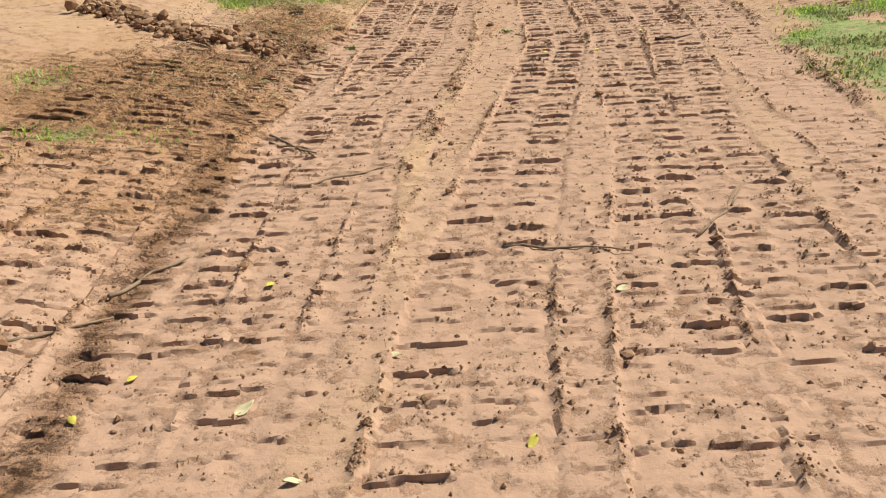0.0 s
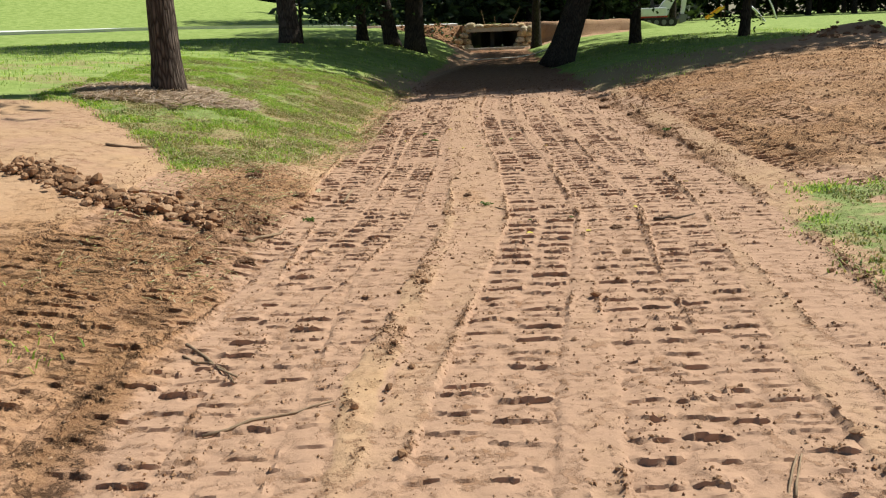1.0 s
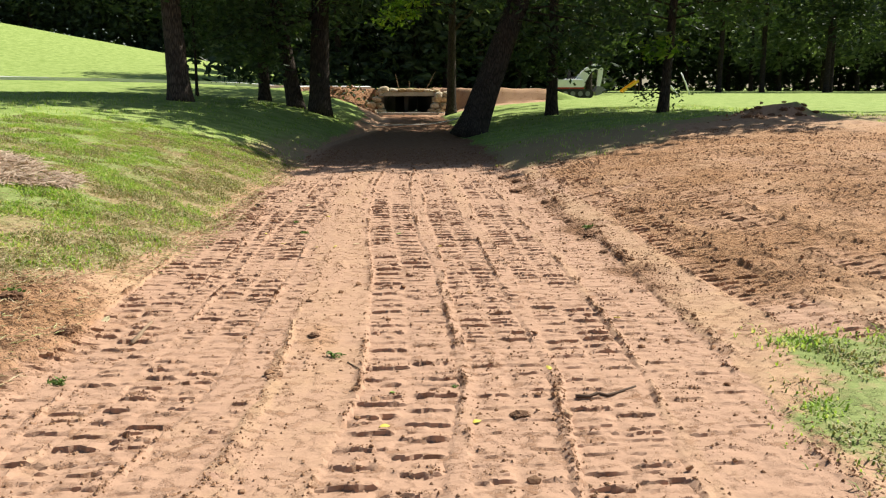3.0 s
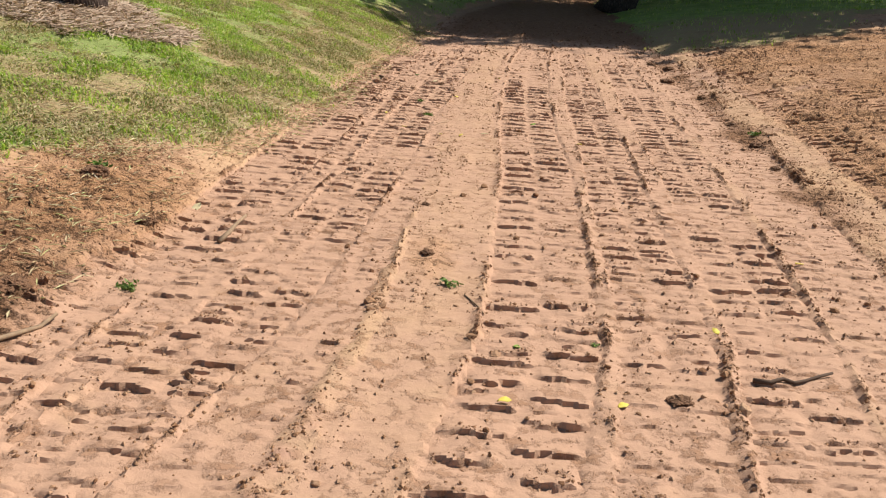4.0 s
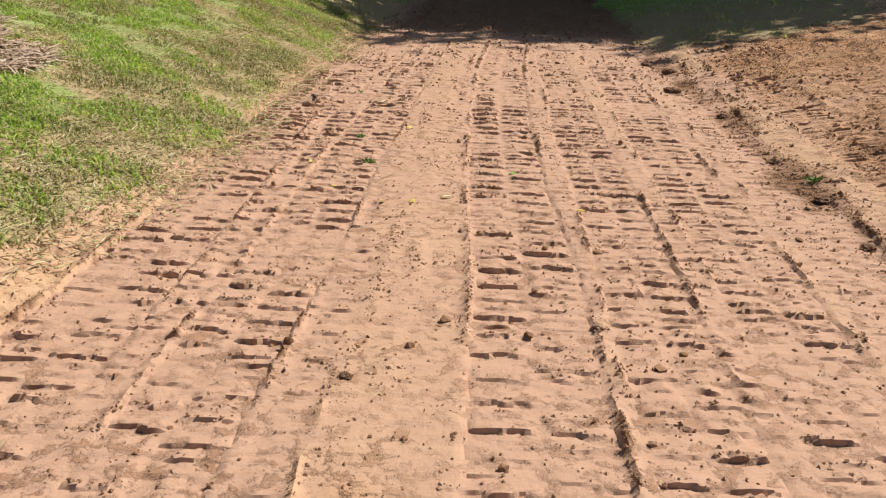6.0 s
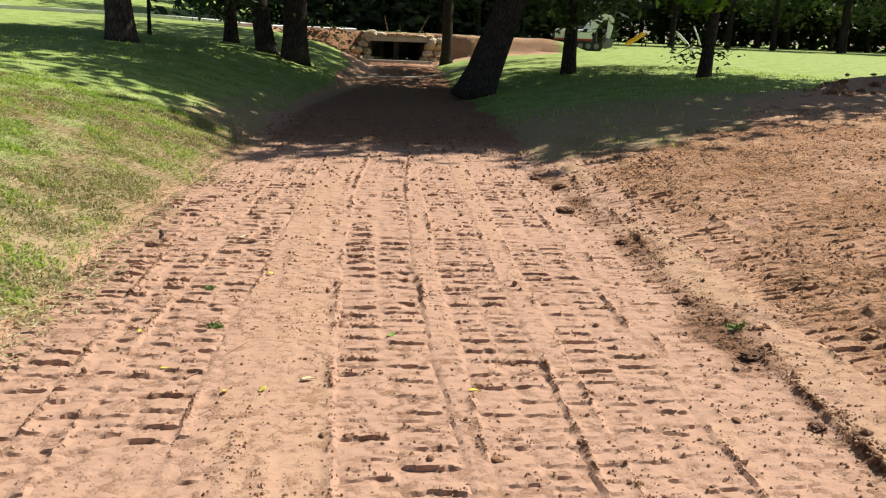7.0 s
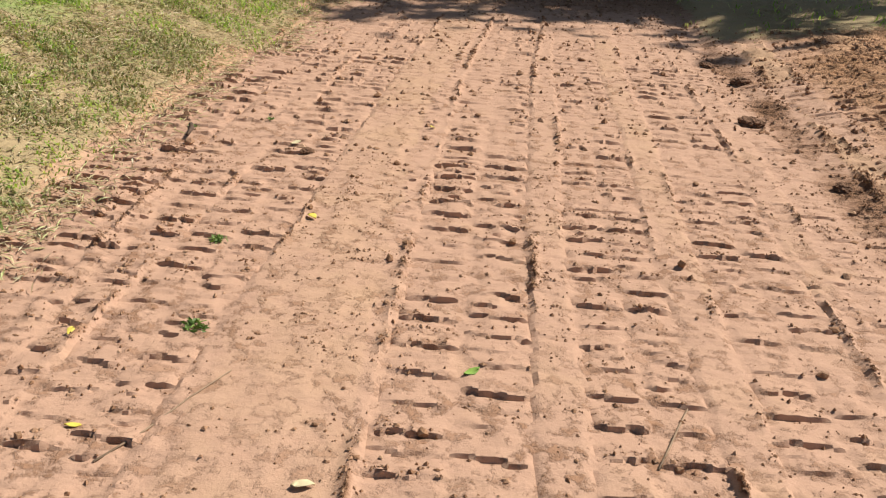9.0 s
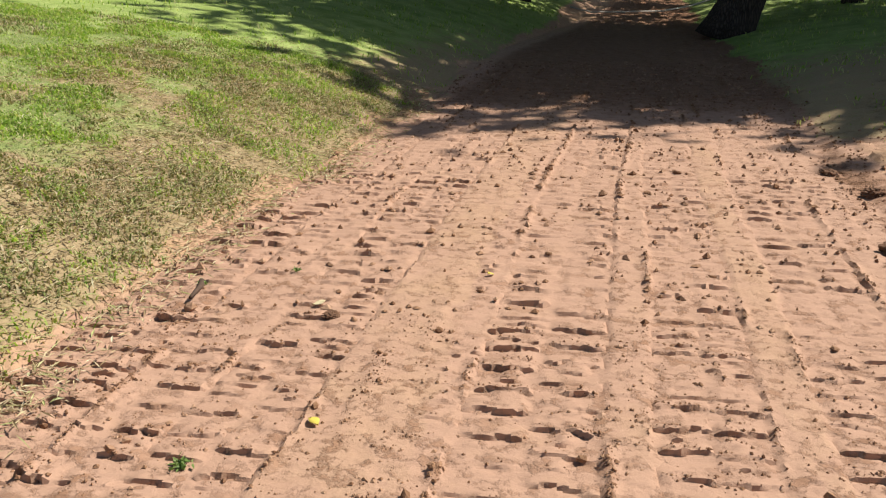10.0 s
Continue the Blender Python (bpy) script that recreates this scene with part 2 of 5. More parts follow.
def bulk_mesh(name, verts, quads, mat, smooth=False):
    """A mesh from large arrays; quads may hold 3 or 4 corners a row."""
    me = bpy.data.meshes.new(name)
    nv, (nf, k) = len(verts), quads.shape
    me.vertices.add(nv)
    me.vertices.foreach_set("co", np.ascontiguousarray(verts, np.float32).ravel())
    me.loops.add(nf * k)
    me.loops.foreach_set("vertex_index", np.ascontiguousarray(quads, np.int32).ravel())
    me.polygons.add(nf)
    me.polygons.foreach_set("loop_start", np.arange(0, nf * k, k, dtype=np.int32))
    me.polygons.foreach_set("loop_total", np.full(nf, k, np.int32))
    me.polygons.foreach_set("use_smooth", np.full(nf, smooth, bool))
    me.materials.append(mat)
    me.update(calc_edges=True)
    return me


def part(name, bm, mat, parent, label="", smooth=False):
    me = bpy.data.meshes.new(name)
    bm.to_mesh(me)
    bm.free()
    me.materials.append(mat)
    if smooth:
        me.polygons.foreach_set("use_smooth", np.ones(len(me.polygons), bool))
    ob = new(name, me)
    ob.parent = parent
    if label:
        ob["label"] = label
    return ob


def mesh_part(name, me, parent, label=""):
    ob = new(name, me)
    ob.parent = parent
    if label:
        ob["label"] = label
    return ob


def empty(name, at, turn=0.0):
    ob = new(name)
    ob.matrix_world = pose(*at, 0, 0, turn)
    return ob


def box(bm, centre, size, turn=(0, 0, 0), bevel=0.0):
    m = Matrix.LocRotScale(centre, Euler([radians(a) for a in turn]), size)
    made = bmesh.ops.create_cube(bm, size=1, matrix=m)["verts"]
    if bevel:
        edges = list({e for v in made for e in v.link_edges})
        bmesh.ops.bevel(bm, geom=edges, offset=bevel, segments=2, affect="EDGES", profile=0.6)


def tube(points, radii, sides, wobble=0.0, seed=0, ridges=0.0):
    """Verts and quads of a tapered tube along points."""
    pts = [Vector(p) for p in points]
    verts, faces = [], []
    rng = random.Random(seed)
    lobes = [rng.uniform(-1, 1) for _ in range(sides)]
    for i, p in enumerate(pts):
        d = (pts[min(i + 1, len(pts) - 1)] - pts[max(i - 1, 0)]).normalized()
        a = d.cross(Vector((0.31, 0.92, 0.2))).normalized()
        b = d.cross(a)
        for k in range(sides):
            th = 2 * math.pi * k / sides
            r = radii[i] * (1 + ridges * lobes[k] + wobble * rng.uniform(-1, 1))
            verts.append(p + (a * math.cos(th) + b * math.sin(th)) * r)
    for i in range(len(pts) - 1):
        for k in range(sides):
            n = (k + 1) % sides
            faces.append((i * sides + k, i * sides + n, (i + 1) * sides + n, (i + 1) * sides + k))
    faces.append(tuple(range(sides - 1, -1, -1)))
    faces.append(tuple((len(pts) - 1) * sides + k for k in range(sides)))
    return verts, faces


# ---- the lie of the land ----
def along(y, *knots):
    ys, xs = zip(*knots)
    return np.interp(y, ys, xs)


def left_edge(y):
    return along(y, (0, -1.3), (3.5, -1.2), (5.3, -0.9), (7.3, -0.8), (9, -0.6), (10.7, -0.65), (12.6, -0.5), (15.6, -0.3), (19.3, 0.1), (25, 0.7), (32, 2.3), (40, 3.4), (48, 4.0))


def right_edge(y):
    return along(y, (0, 2.2), (5.3, 2.35), (6.2, 2.6), (8, 2.8), (12, 3.2), (17, 3.6), (21, 4.1), (25, 4.4), (32, 5.0), (40, 6.0), (48, 6.8))


CULVERT = (5.32, 48.0)


def land(x, y):
    """Height of the ground without its small relief."""
    x, y = np.asarray(x, float), np.asarray(y, float)
    dl, dr = np.maximum(0, left_edge(y) - x), np.maximum(0, x - right_edge(y))
    a = along(y, (0, 0.5), (6, 0.5), (8.5, 0.62), (13.6, 1.0), (20, 1.14), (29, 1.22), (38, 1.22), (46, 1.42), (60, 1.42))
    b = along(y, (0, 0.3), (9, 0.36), (15, 0.6), (22, 0.8), (60, 0.8))
    z = a * (1 - np.exp(-dl / 2.6)) + 0.017 * dl * sstep(36, 47, y) + b * (1 - np.exp(-dr / 3.0))
    z = z + 0.2 * sstep(30, 80, y) * sstep(6, 14, x)
    z = z + 0.166 * np.maximum(0, 4 - x) * sstep(52, 102, y) * (1 - 0.6 * sstep(106, 200, y))
    bank = 1.3 * sstep(48.2, 49.2, y + 1.6 * sstep(1.6, 3.4, np.abs(x - CULVERT[0]))) * (1 - sstep(12, 17, x))
    trench = 1 - sstep(1.30, 1.45, np.abs(x - CULVERT[0]))
    z = np.where(y > 46, np.maximum(z, bank) * (1 - trench * (1 - sstep(54, 56, y))) + 0.03 * trench, z)
    z = z + 0.06 * (fbm(x, y, 3.5, 5) - 0.5) * sstep(-0.2, 1.5, np.maximum(dl, dr))
    z = z + (0.35 - 0.2 * sstep(6, 8, x)) * (fbm(x, y, 0.9, 19) - 0.5) * sstep(45.5, 47, y) * sstep(51, 49.5, y) * sstep(-2, 0, x) * sstep(13, 11, x) * (1 - trench)
    z = z + 0.30 * np.exp(-(((x - 11.0) / 0.85) ** 2 + ((y - 22.6) / 0.5) ** 2)) * (0.35 + 1.3 * vnoise(x, y, 0.3, 8))
    z = z + 0.16 * np.exp(-(((x - 9.0) / 1.6) ** 2 + ((y - 22.4) / 0.4) ** 2)) * vnoise(x, y, 0.3, 9)
    z = z + 0.05 * np.exp(-(((x + 2.7) / 1.25) ** 2 + ((y - 13.3) / 1.25) ** 2) ** 2)
    return z


# Tracks of machines: knots (y, x), width, pitch of the bars, depth, weight, rows of bars
TRACKS = [
    (((0, -0.9), (5.1, -0.75), (8, -0.2), (11, 0.1), (14, 0.3), (18, 0.8), (24, 1.6)), 1.15, 0.11, 0.034, 0.85, 8),
    (((0, 0.1), (5.1, 0.5), (8, 1.1), (11, 1.4), (14, 1.6), (18, 2.0), (24, 2.7)), 1.05, 0.12, 0.034, 0.85, 7),
    (((0, 1.2), (5.1, 1.65), (8, 2.15), (11, 2.5), (14, 2.8), (18, 3.2), (24, 3.8)), 1.25, 0.11, 0.034, 0.85, 8),
    (((0, -0.6), (2.5, -0.3), (3.8, 0.0), (5.1, 0.25), (8, 0.68), (10.8, 0.86), (13, 0.88), (15.3, 1.0), (18, 1.35), (24, 2.2)), 0.46, 0.09, 0.008, 0.9, 3),
    (((0, 0.7), (3, 1.1), (4.9, 1.6), (6.9, 2.05), (7.9, 2.36), (9.2, 2.46), (11.7, 2.58), (13.8, 2.5), (16, 2.47), (19, 2.8)), 0.34, 0.10, 0.007, 0.9, 2),
    (((0, 0.4), (4.3, 0.83), (7, 1.3), (9, 1.58), (10.5, 1.71), (12.6, 1.78), (14.2, 1.86), (16, 2.0), (19, 2.4)), 0.22, 0.10, 0.006, 0.9, 1),
    (((0, 1.7), (3, 1.85), (5.1, 2.05), (8, 2.5), (11, 2.95), (14, 3.3), (18, 3.75), (24, 4.3)), 0.44, 0.135, 0.026, 0.9, 2),
    (((0, -0.9), (3, -0.75), (5.1, -0.55), (8, -0.32), (10.8, 0.0), (13.7, 0.15), (17, 0.55), (22, 1.3)), 0.42, 0.15, 0.040, 0.95, 2),
    (((0, 0.3), (2.5, 0.62), (5.1, 0.83), (8, 1.4), (10.8, 1.62), (13.7, 1.9), (18, 2.2), (24, 2.9)), 0.30, 0.11, 0.014, 0.8, 2),
    (((0, -1.7), (4, -1.5), (5.1, -1.42), (6, -1.15), (8, -0.8), (9, -0.5), (10.8, -0.36), (13, -0.22), (16, 0.0), (19.5, 0.5), (24, 1.0)), 0.44, 0.15, 0.050, 1.0, 2),
    (((0, -1.2), (3, -1.0), (5.1, -0.92), (8, -0.08), (10.8, 0.28), (13, 0.45), (16, 0.78), (19.5, 1.2), (24, 1.9)), 0.40, 0.14, 0.046, 0.95, 2),
    (((0, 0.85), (2.5, 1.05), (5.1, 1.4), (8, 2.03), (10.8, 2.38), (13.7, 2.68), (17, 3.0), (23, 3.6)), 0.42, 0.13, 0.042, 0.95, 2),
    (((0, -0.4), (2, -0.1), (3.5, 0.12), (5.1, 0.43), (8, 1.07), (10.8, 1.33), (13.7, 1.47), (16, 1.7), (20, 2.2), (24, 2.6)), 0.48, 0.165, 0.045, 1.0, 2),
    (((0, 0.2), (2.5, 0.55), (5.1, 1.08), (8, 1.58), (10.8, 1.85), (13.7, 2.1), (17, 2.4), (20, 2.7), (24, 3.2)), 0.38, 0.15, 0.042, 0.95, 2),
    (((0, -2.35), (4, -1.95), (6, -1.62), (8, -1.35), (9.2, -1.1)), 0.38, 0.14, 0.044, 1.0, 1),
    (((0, -2.9), (4, -2.5), (5.5, -2.2), (7, -1.9), (9, -1.75), (9.6, -1.7)), 0.40, 0.14, 0.044, 1.0, 1),
    (((6, 7.0), (9, 5.2), (11, 4.6), (13, 4.2), (15, 3.95), (17, 3.9)), 0.40, 0.14, 0.030, 0.95, 1),
    (((7.5, 3.45), (10, 3.62), (13, 3.95), (16, 4.2), (18.5, 4.5)), 0.42, 0.14, 0.050, 1.0, 2),
    (((9, 4.55), (12, 4.75), (15, 5.0), (18.5, 5.4)), 0.40, 0.15, 0.045, 0.95, 2),
    (((9, 9.5), (12, 7.4), (15, 6.6), (18, 6.5)), 0.42, 0.15, 0.032, 0.9, 1),
    (((7, 9.0), (10, 6.2), (13, 5.3), (17, 5.2)), 0.40, 0.15, 0.026, 0.8, 1),
]


def grass_cover(x, y):
    """How far grass covers the ground, 0 to 1."""
    x, y = np.asarray(x, float), np.asarray(y, float)
    wob = 0.5 * (fbm(x, y, 0.9, 31) - 0.5)
    edge = along(y, (9.3, -1.75), (10.2, -1.4), (10.6, -1.05), (11.8, -0.66), (12.7, -0.42), (14.5, -0.32), (16, -0.24), (18, -0.12), (19.4, 0.1), (24, 0.65), (32, 1.9), (40, 2.8), (46, 2.7), (48, -2))
    near = along(x, (-30, 13.0), (-9, 12.8), (-3.6, 12.5), (-2.6, 11.0), (-1.8, 9.5), (-1.2, 9.3))
    left = sstep(-0.15, 0.25, edge - x + wob) * sstep(-0.3, 0.3, y - near + wob)
    redge = along(y, (4, 2.4), (6, 2.45), (7, 2.6), (8.5, 2.95))
    patch = sstep(-0.25, 0.45, x - redge + 1.6 * wob) * sstep(-0.15, 0.15, y - 5.2 + wob) * sstep(0.15, -0.2, y - 8.45 + wob)
    patch = patch * (1 - 0.85 * sstep(0.50, 0.62, fbm(x, y, 0.7, 33)) * sstep(2.75, 3.2, x)) * (0.64 + 0.36 * sstep(0.35, 0.6, fbm(x, y, 0.45, 35)))
    far = along(x, (3.5, 18.6), (5, 18.3), (7, 19.2), (8.2, 21.8), (11, 22.9), (11.9, 21), (12.5, 17.5), (20, 14))
    right = sstep(-0.5, 0.6, y - far + 2 * wob) * sstep(0, 0.5, x - right_edge(y) + 0.15 + wob)
    right = right * (1 - sstep(45, 46.5, y) * (1 - sstep(11.5, 13.5, x)))
    bits = np.exp(-(((x + 1.95) / 0.38) ** 2 + ((y - 5.4) / 0.2) ** 2)) + 0.9 * np.exp(-(((x + 2.45) / 0.35) ** 2 + ((y - 6.5) / 0.3) ** 2))
    return np.clip(left + patch + right + 0.55 * bits + sstep(50.2, 52, y), 0, 1)


def straw_cover(x, y):
    x, y = np.asarray(x, float), np.asarray(y, float)
    s = 0.95 * np.exp(-((x + 0.45 - 0.13 * np.maximum(0, y - 16)) / 1.05) ** 2) * sstep(9, 10, y) * sstep(34, 20, y)
    s = s + 0.75 * sstep(9.2, 10.5, y) * sstep(12.8, 10.8, y) * sstep(0, -1, x) + 0.85 * sstep(27, 21, y) * sstep(16, 18, y) * sstep(3, 4, x)
    s = s + 0.3 * sstep(2.5, 3.2, x) * sstep(9, 8, y) + 0.25 * sstep(3.2, 2.6, x) * sstep(2.2, 2.6, x) * sstep(9, 8, y) + 0.2 * sstep(0.62, 0.75, fbm(x, y, 1.6, 77)) + 0.6 * sstep(0.44, 0.58, fbm(x, y, 0.7, 79)) * sstep(9.5, 11, y) * sstep(21, 18, y)
    return np.clip(s, 0, 1)


def thatch_cover(x, y):
    """Where the grass stands thin enough to show its thatch."""
    return sstep(-5, -3.6, x) * sstep(5.5, 4, x) * sstep(21.5, 18.5, y)


def dark_soil_cover(x, y):
    """Darker soil: the loose berm on one side, the torn strip on the other, the rough field, the channel floor and the
    bank by the culvert.
    """
    x, y = np.asarray(x, float), np.asarray(y, float)
    berm = along(y, (5, 2.75), (8, 2.9), (11.7, 3.21), (14.2, 3.45), (16.6, 3.62), (20, 4.0))
    w = 0.12 + 0.24 * vnoise(x, y, 0.5, 41)
    d = (0.2 + 0.6 * vnoise(x, y, 0.4, 42)) * np.exp(-((x - berm) / w) ** 2) * sstep(8.6, 10, y) * sstep(20, 17, y)
    e = left_edge(y)
    d = d + 0.38 * sstep(0.1, -0.1, x - e) * sstep(-1.2, -0.5, x - e + 0.4 * vnoise(x, y, 0.6, 43)) * sstep(10.8, 9.6, y) * sstep(5.0, 6.4, y)
    d = d + 0.6 * np.exp(-((x + 1.13 + 0.2 * (vnoise(x, y, 0.5, 44) - 0.5)) / 0.14) ** 2) * sstep(6.5, 5.0, y)
    d = d + (0.08 + 0.42 * sstep(0.45, 0.68, fbm(x, y, 0.26, 47, 4)) * (0.4 + 0.9 * vnoise(x, y, 1.3, 48))) * sstep(0.2, 0.9, x - berm) * sstep(8, 9, y)
    # channel floor between its edges: darker colour from y 18.5 to 48
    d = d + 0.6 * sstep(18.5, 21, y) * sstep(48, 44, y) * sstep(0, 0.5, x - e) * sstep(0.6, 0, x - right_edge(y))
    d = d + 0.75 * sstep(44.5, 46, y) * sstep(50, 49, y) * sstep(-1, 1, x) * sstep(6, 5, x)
    d = d + (0.08 + 0.22 * sstep(0.40, 0.62, fbm(x, y, 0.3, 51))) * sstep(0, -0.3, x - e) * sstep(10.8, 9.6, y)
    return np.clip(d, 0, 1)


def clay_cover(x, y):
    x, y = np.asarray(x, float), np.asarray(y, float)
    c = 1.15 * np.exp(-(((x + 1.75 + 0.25 * (y - 6)) / 1.1) ** 2 + ((y - 6.2) / 2.1) ** 2)) * (0.35 + 0.95 * fbm(x, y, 0.4, 63, 4)) * sstep(0.15, -0.15, x - left_edge(y))
    c = c + 0.85 * sstep(3.3, 3.9, x - 0.1 * (y - 12)) * sstep(8.5, 9.5, y) * sstep(22.5, 18, y) * (0.3 + 0.9 * fbm(x, y, 0.9, 61))
    c = c + 0.35 * sstep(46, 47, y) * sstep(51, 49.5, y) * sstep(16, 12, x) * sstep(5.5, 6.5, x) + 0.45 * sstep(46, 47, y) * sstep(51, 49.5, y) * sstep(-1, 2, x) * sstep(6.5, 5.5, x)
    c = c + 0.75 * np.exp(-(((x + 1.1) / 0.6) ** 2 + ((y - 9.3) / 0.9) ** 2)) + 0.5 * np.exp(-(((x - 0.65) / 0.16) ** 2 + ((y - 8.9) / 0.5) ** 2))
    return np.clip(c, 0, 1)


def tread(number, x, y, u, pitch, rows, width):
    """Bars left between the grousers: steep on the near side, sloping off behind. Also where their crests crumble."""
    across = (u + 1) / 2 * rows
    col = np.clip(np.floor(across), 0, rows - 1)
    cu = across - col
    lean = -0.05 + 0.16 * (hashed(col, number, 501) - 0.5)
    rag = 0.024 * (vnoise(x, y, 0.06, 300 + number) - 0.5) + 0.020 * (vnoise(x, y, 0.022, 330 + number) - 0.5)
    total, crest = np.zeros_like(x), np.zeros_like(x)
    for turn, (share, reach, high) in enumerate(((0.98, 0.10, 1.0), (0.78, 0.45, 0.75)) if rows < 5 else ((0.94, 0.3, 1.0), (0.65, 0.5, 0.8))):
        v = (y + rag - lean * (x - 0.5 * np.round(2 * x))) / pitch if rows > 3 else (y + rag - lean * u * width / 2) / pitch
        v = v + hashed(col, number, 503) + 0.5 * turn
        k = np.floor(v)
        key = col * 7919 + number * 131 + turn * 17
        f = (v - k) - 0.16 * hashed(k, key, 505)
        a = 0.03 + reach * hashed(k, key, 507) ** 1.6
        b = 0.97 - reach * hashed(k, key, 509) ** 1.6
        end = 0.012 / (width / rows)
        window = sstep(a - end, a + end, cu + 1.2 * rag) * sstep(b + end, b - end, cu + 1.2 * rag)
        middle = a + (b - a) * (0.25 + 0.5 * hashed(k, key, 519))
        window = window * (0.62 + 0.38 * np.clip(1 - np.abs(cu - middle) / np.maximum(0.1, 0.75 * (b - a)), 0, 1))
        run = 0.42 + 0.5 * hashed(k, key, 511)
        shape = sstep(0, 0.004 / pitch, f) * np.clip(1 - f / run, 0, 1) ** 0.8 - 0.25 * sstep(0.72, 0.97, np.where(f < 0, f + 1, f))
        size = high * (0.45 + 0.65 * hashed(k, key, 513)) * (hashed(k, key, 515) < share)
        crumbly = sstep(0.35, 0.8, hashed(k, key, 517))
        bar = size * window * shape * (1 + 0.9 * (crumbly + 0.25) * (vnoise(x, y, 0.022, 360 + number) - 0.5))
        total = np.where(np.abs(bar) > np.abs(total), bar, total)
        crest = np.maximum(crest, size * window * crumbly * sstep(-0.12, 0.0, f) * sstep(0.25, 0.1, f))
    return total, crest


def relief(x, y):
    """The small relief of worked soil: bars left by tracks, ruts and crumbs. Also crumb density, packing, looseness and crest."""
    shape = np.shape(x)
    x, y = np.ravel(np.asarray(x, float)), np.ravel(np.asarray(y, float))
    soil = 1 - grass_cover(x, y)
    dark_soil = dark_soil_cover(x, y)
    h = 0.020 * (fbm(x, y, 0.55, 3) - 0.5) + 0.020 * (fbm(x, y, 0.09, 4) - 0.5)
    h = h + dark_soil * (0.085 * (fbm(x, y, 0.17, 6, 4) - 0.40)) + sstep(3.3, 4.0, x) * (0.06 * (fbm(x, y, 0.30, 7, 4) - 0.5) + 0.065 * (fbm(x, y, 0.10, 18, 2) - 0.5))
    crumbs = 0.012 + 0.9 * dark_soil + (0.06 + 0.5 * sstep(0.45, 0.7, fbm(x, y, 0.5, 14))) * sstep(3.3, 4.0, x) + 0.25 * sstep(0.58, 0.8, fbm(x, y, 0.35, 15))
    press, loose, lip = np.zeros_like(h), np.zeros_like(h), np.zeros_like(h)
    for number, (knots, width, pitch, depth, weight, rows) in enumerate(TRACKS):
        y0, y1 = knots[0][0], knots[-1][0]
        u_all = (x - along(y, *knots) - 0.05 * (vnoise(y, y * 0, 1.7, 90 + number) - 0.5)) / (width / 2)
        at = np.nonzero((np.abs(u_all) < 1.35) & (y > y0) & (y < y1))[0]
        if not len(at):
            continue
        px, py, u, base = x[at], y[at], u_all[at], h[at]
        fade = sstep(y0, y0 + 0.4, py) * sstep(y1, y1 - 0.6, py)
        strength = weight * fade * (0.78 + 0.4 * vnoise(px, py, 1.1, 110 + number))
        rag = vnoise(px, py, 0.09, 130 + number) - 0.5
        m = sstep(1.03, 0.985, np.abs(u) + 0.10 * rag) * np.clip(1.25 * strength, 0, 1)
        bars, crest = tread(number, px, py, u, pitch, rows, width)
        worn = sstep(0.12, 0.40, vnoise(px, py, 0.55, 240 + number))
        bars = 0.50 * bars * depth * np.clip(strength, 0, 1.1) * (0.45 + 0.55 * worn)
        floor_h = -(0.003 + 0.3 * depth) * weight + 0.35 * base
        ridge = 0.016 * weight * min(1.0, 0.15 + depth / 0.035) * fade * np.exp(-((np.abs(u) - 1.06) / 0.08) ** 2) * sstep(0.50, 0.85, vnoise(px, py, 0.35, 210 + number)) * (0.2 + 1.6 * vnoise(px, py, 0.04, 220 + number))
        press[at] = press[at] * (1 - m) + m * min(1.0, 0.45 + depth / 0.03)
        loose[at] = loose[at] * (1 - 0.8 * m) + 30 * ridge
        h[at] = base * (1 - m) + (floor_h + bars) * m + ridge
        lip[at] = lip[at] * (1 - m) + np.maximum(bars, 0) * m
        crumbs[at] = crumbs[at] * (1 - 0.6 * m) + 60 * ridge + m * (0.03 + 0.85 * crest * worn)
    h = h * (0.25 + 0.75 * soil) + 0.03 * (1 - soil) * (fbm(x, y, 0.25, 12) - 0.5)
    fade = sstep(60, 40, y) * sstep(-14, -8, x) * sstep(20, 14, x)
    return (h * fade).reshape(shape), np.clip(crumbs * soil, 0, 1).reshape(shape), press.reshape(shape), loose.reshape(shape), (lip * soil * fade).reshape(shape)


def spaced(*runs):
    """Grid lines: runs of (start, end, step)."""
    out = []
    for a, b, s in runs:
        out.append(np.linspace(a, b, max(1, int(round((b - a) / s))), endpoint=False))
    return np.concatenate(out)


def graded(a, b, first, growth):
    """Lines from a towards b with steps that grow."""
    out, v, s = [], a, first
    while (v < b) if b > a else (v > b):
        out.append(v)
        v += s if b > a else -s
        s *= growth
    return np.array(out + [b])


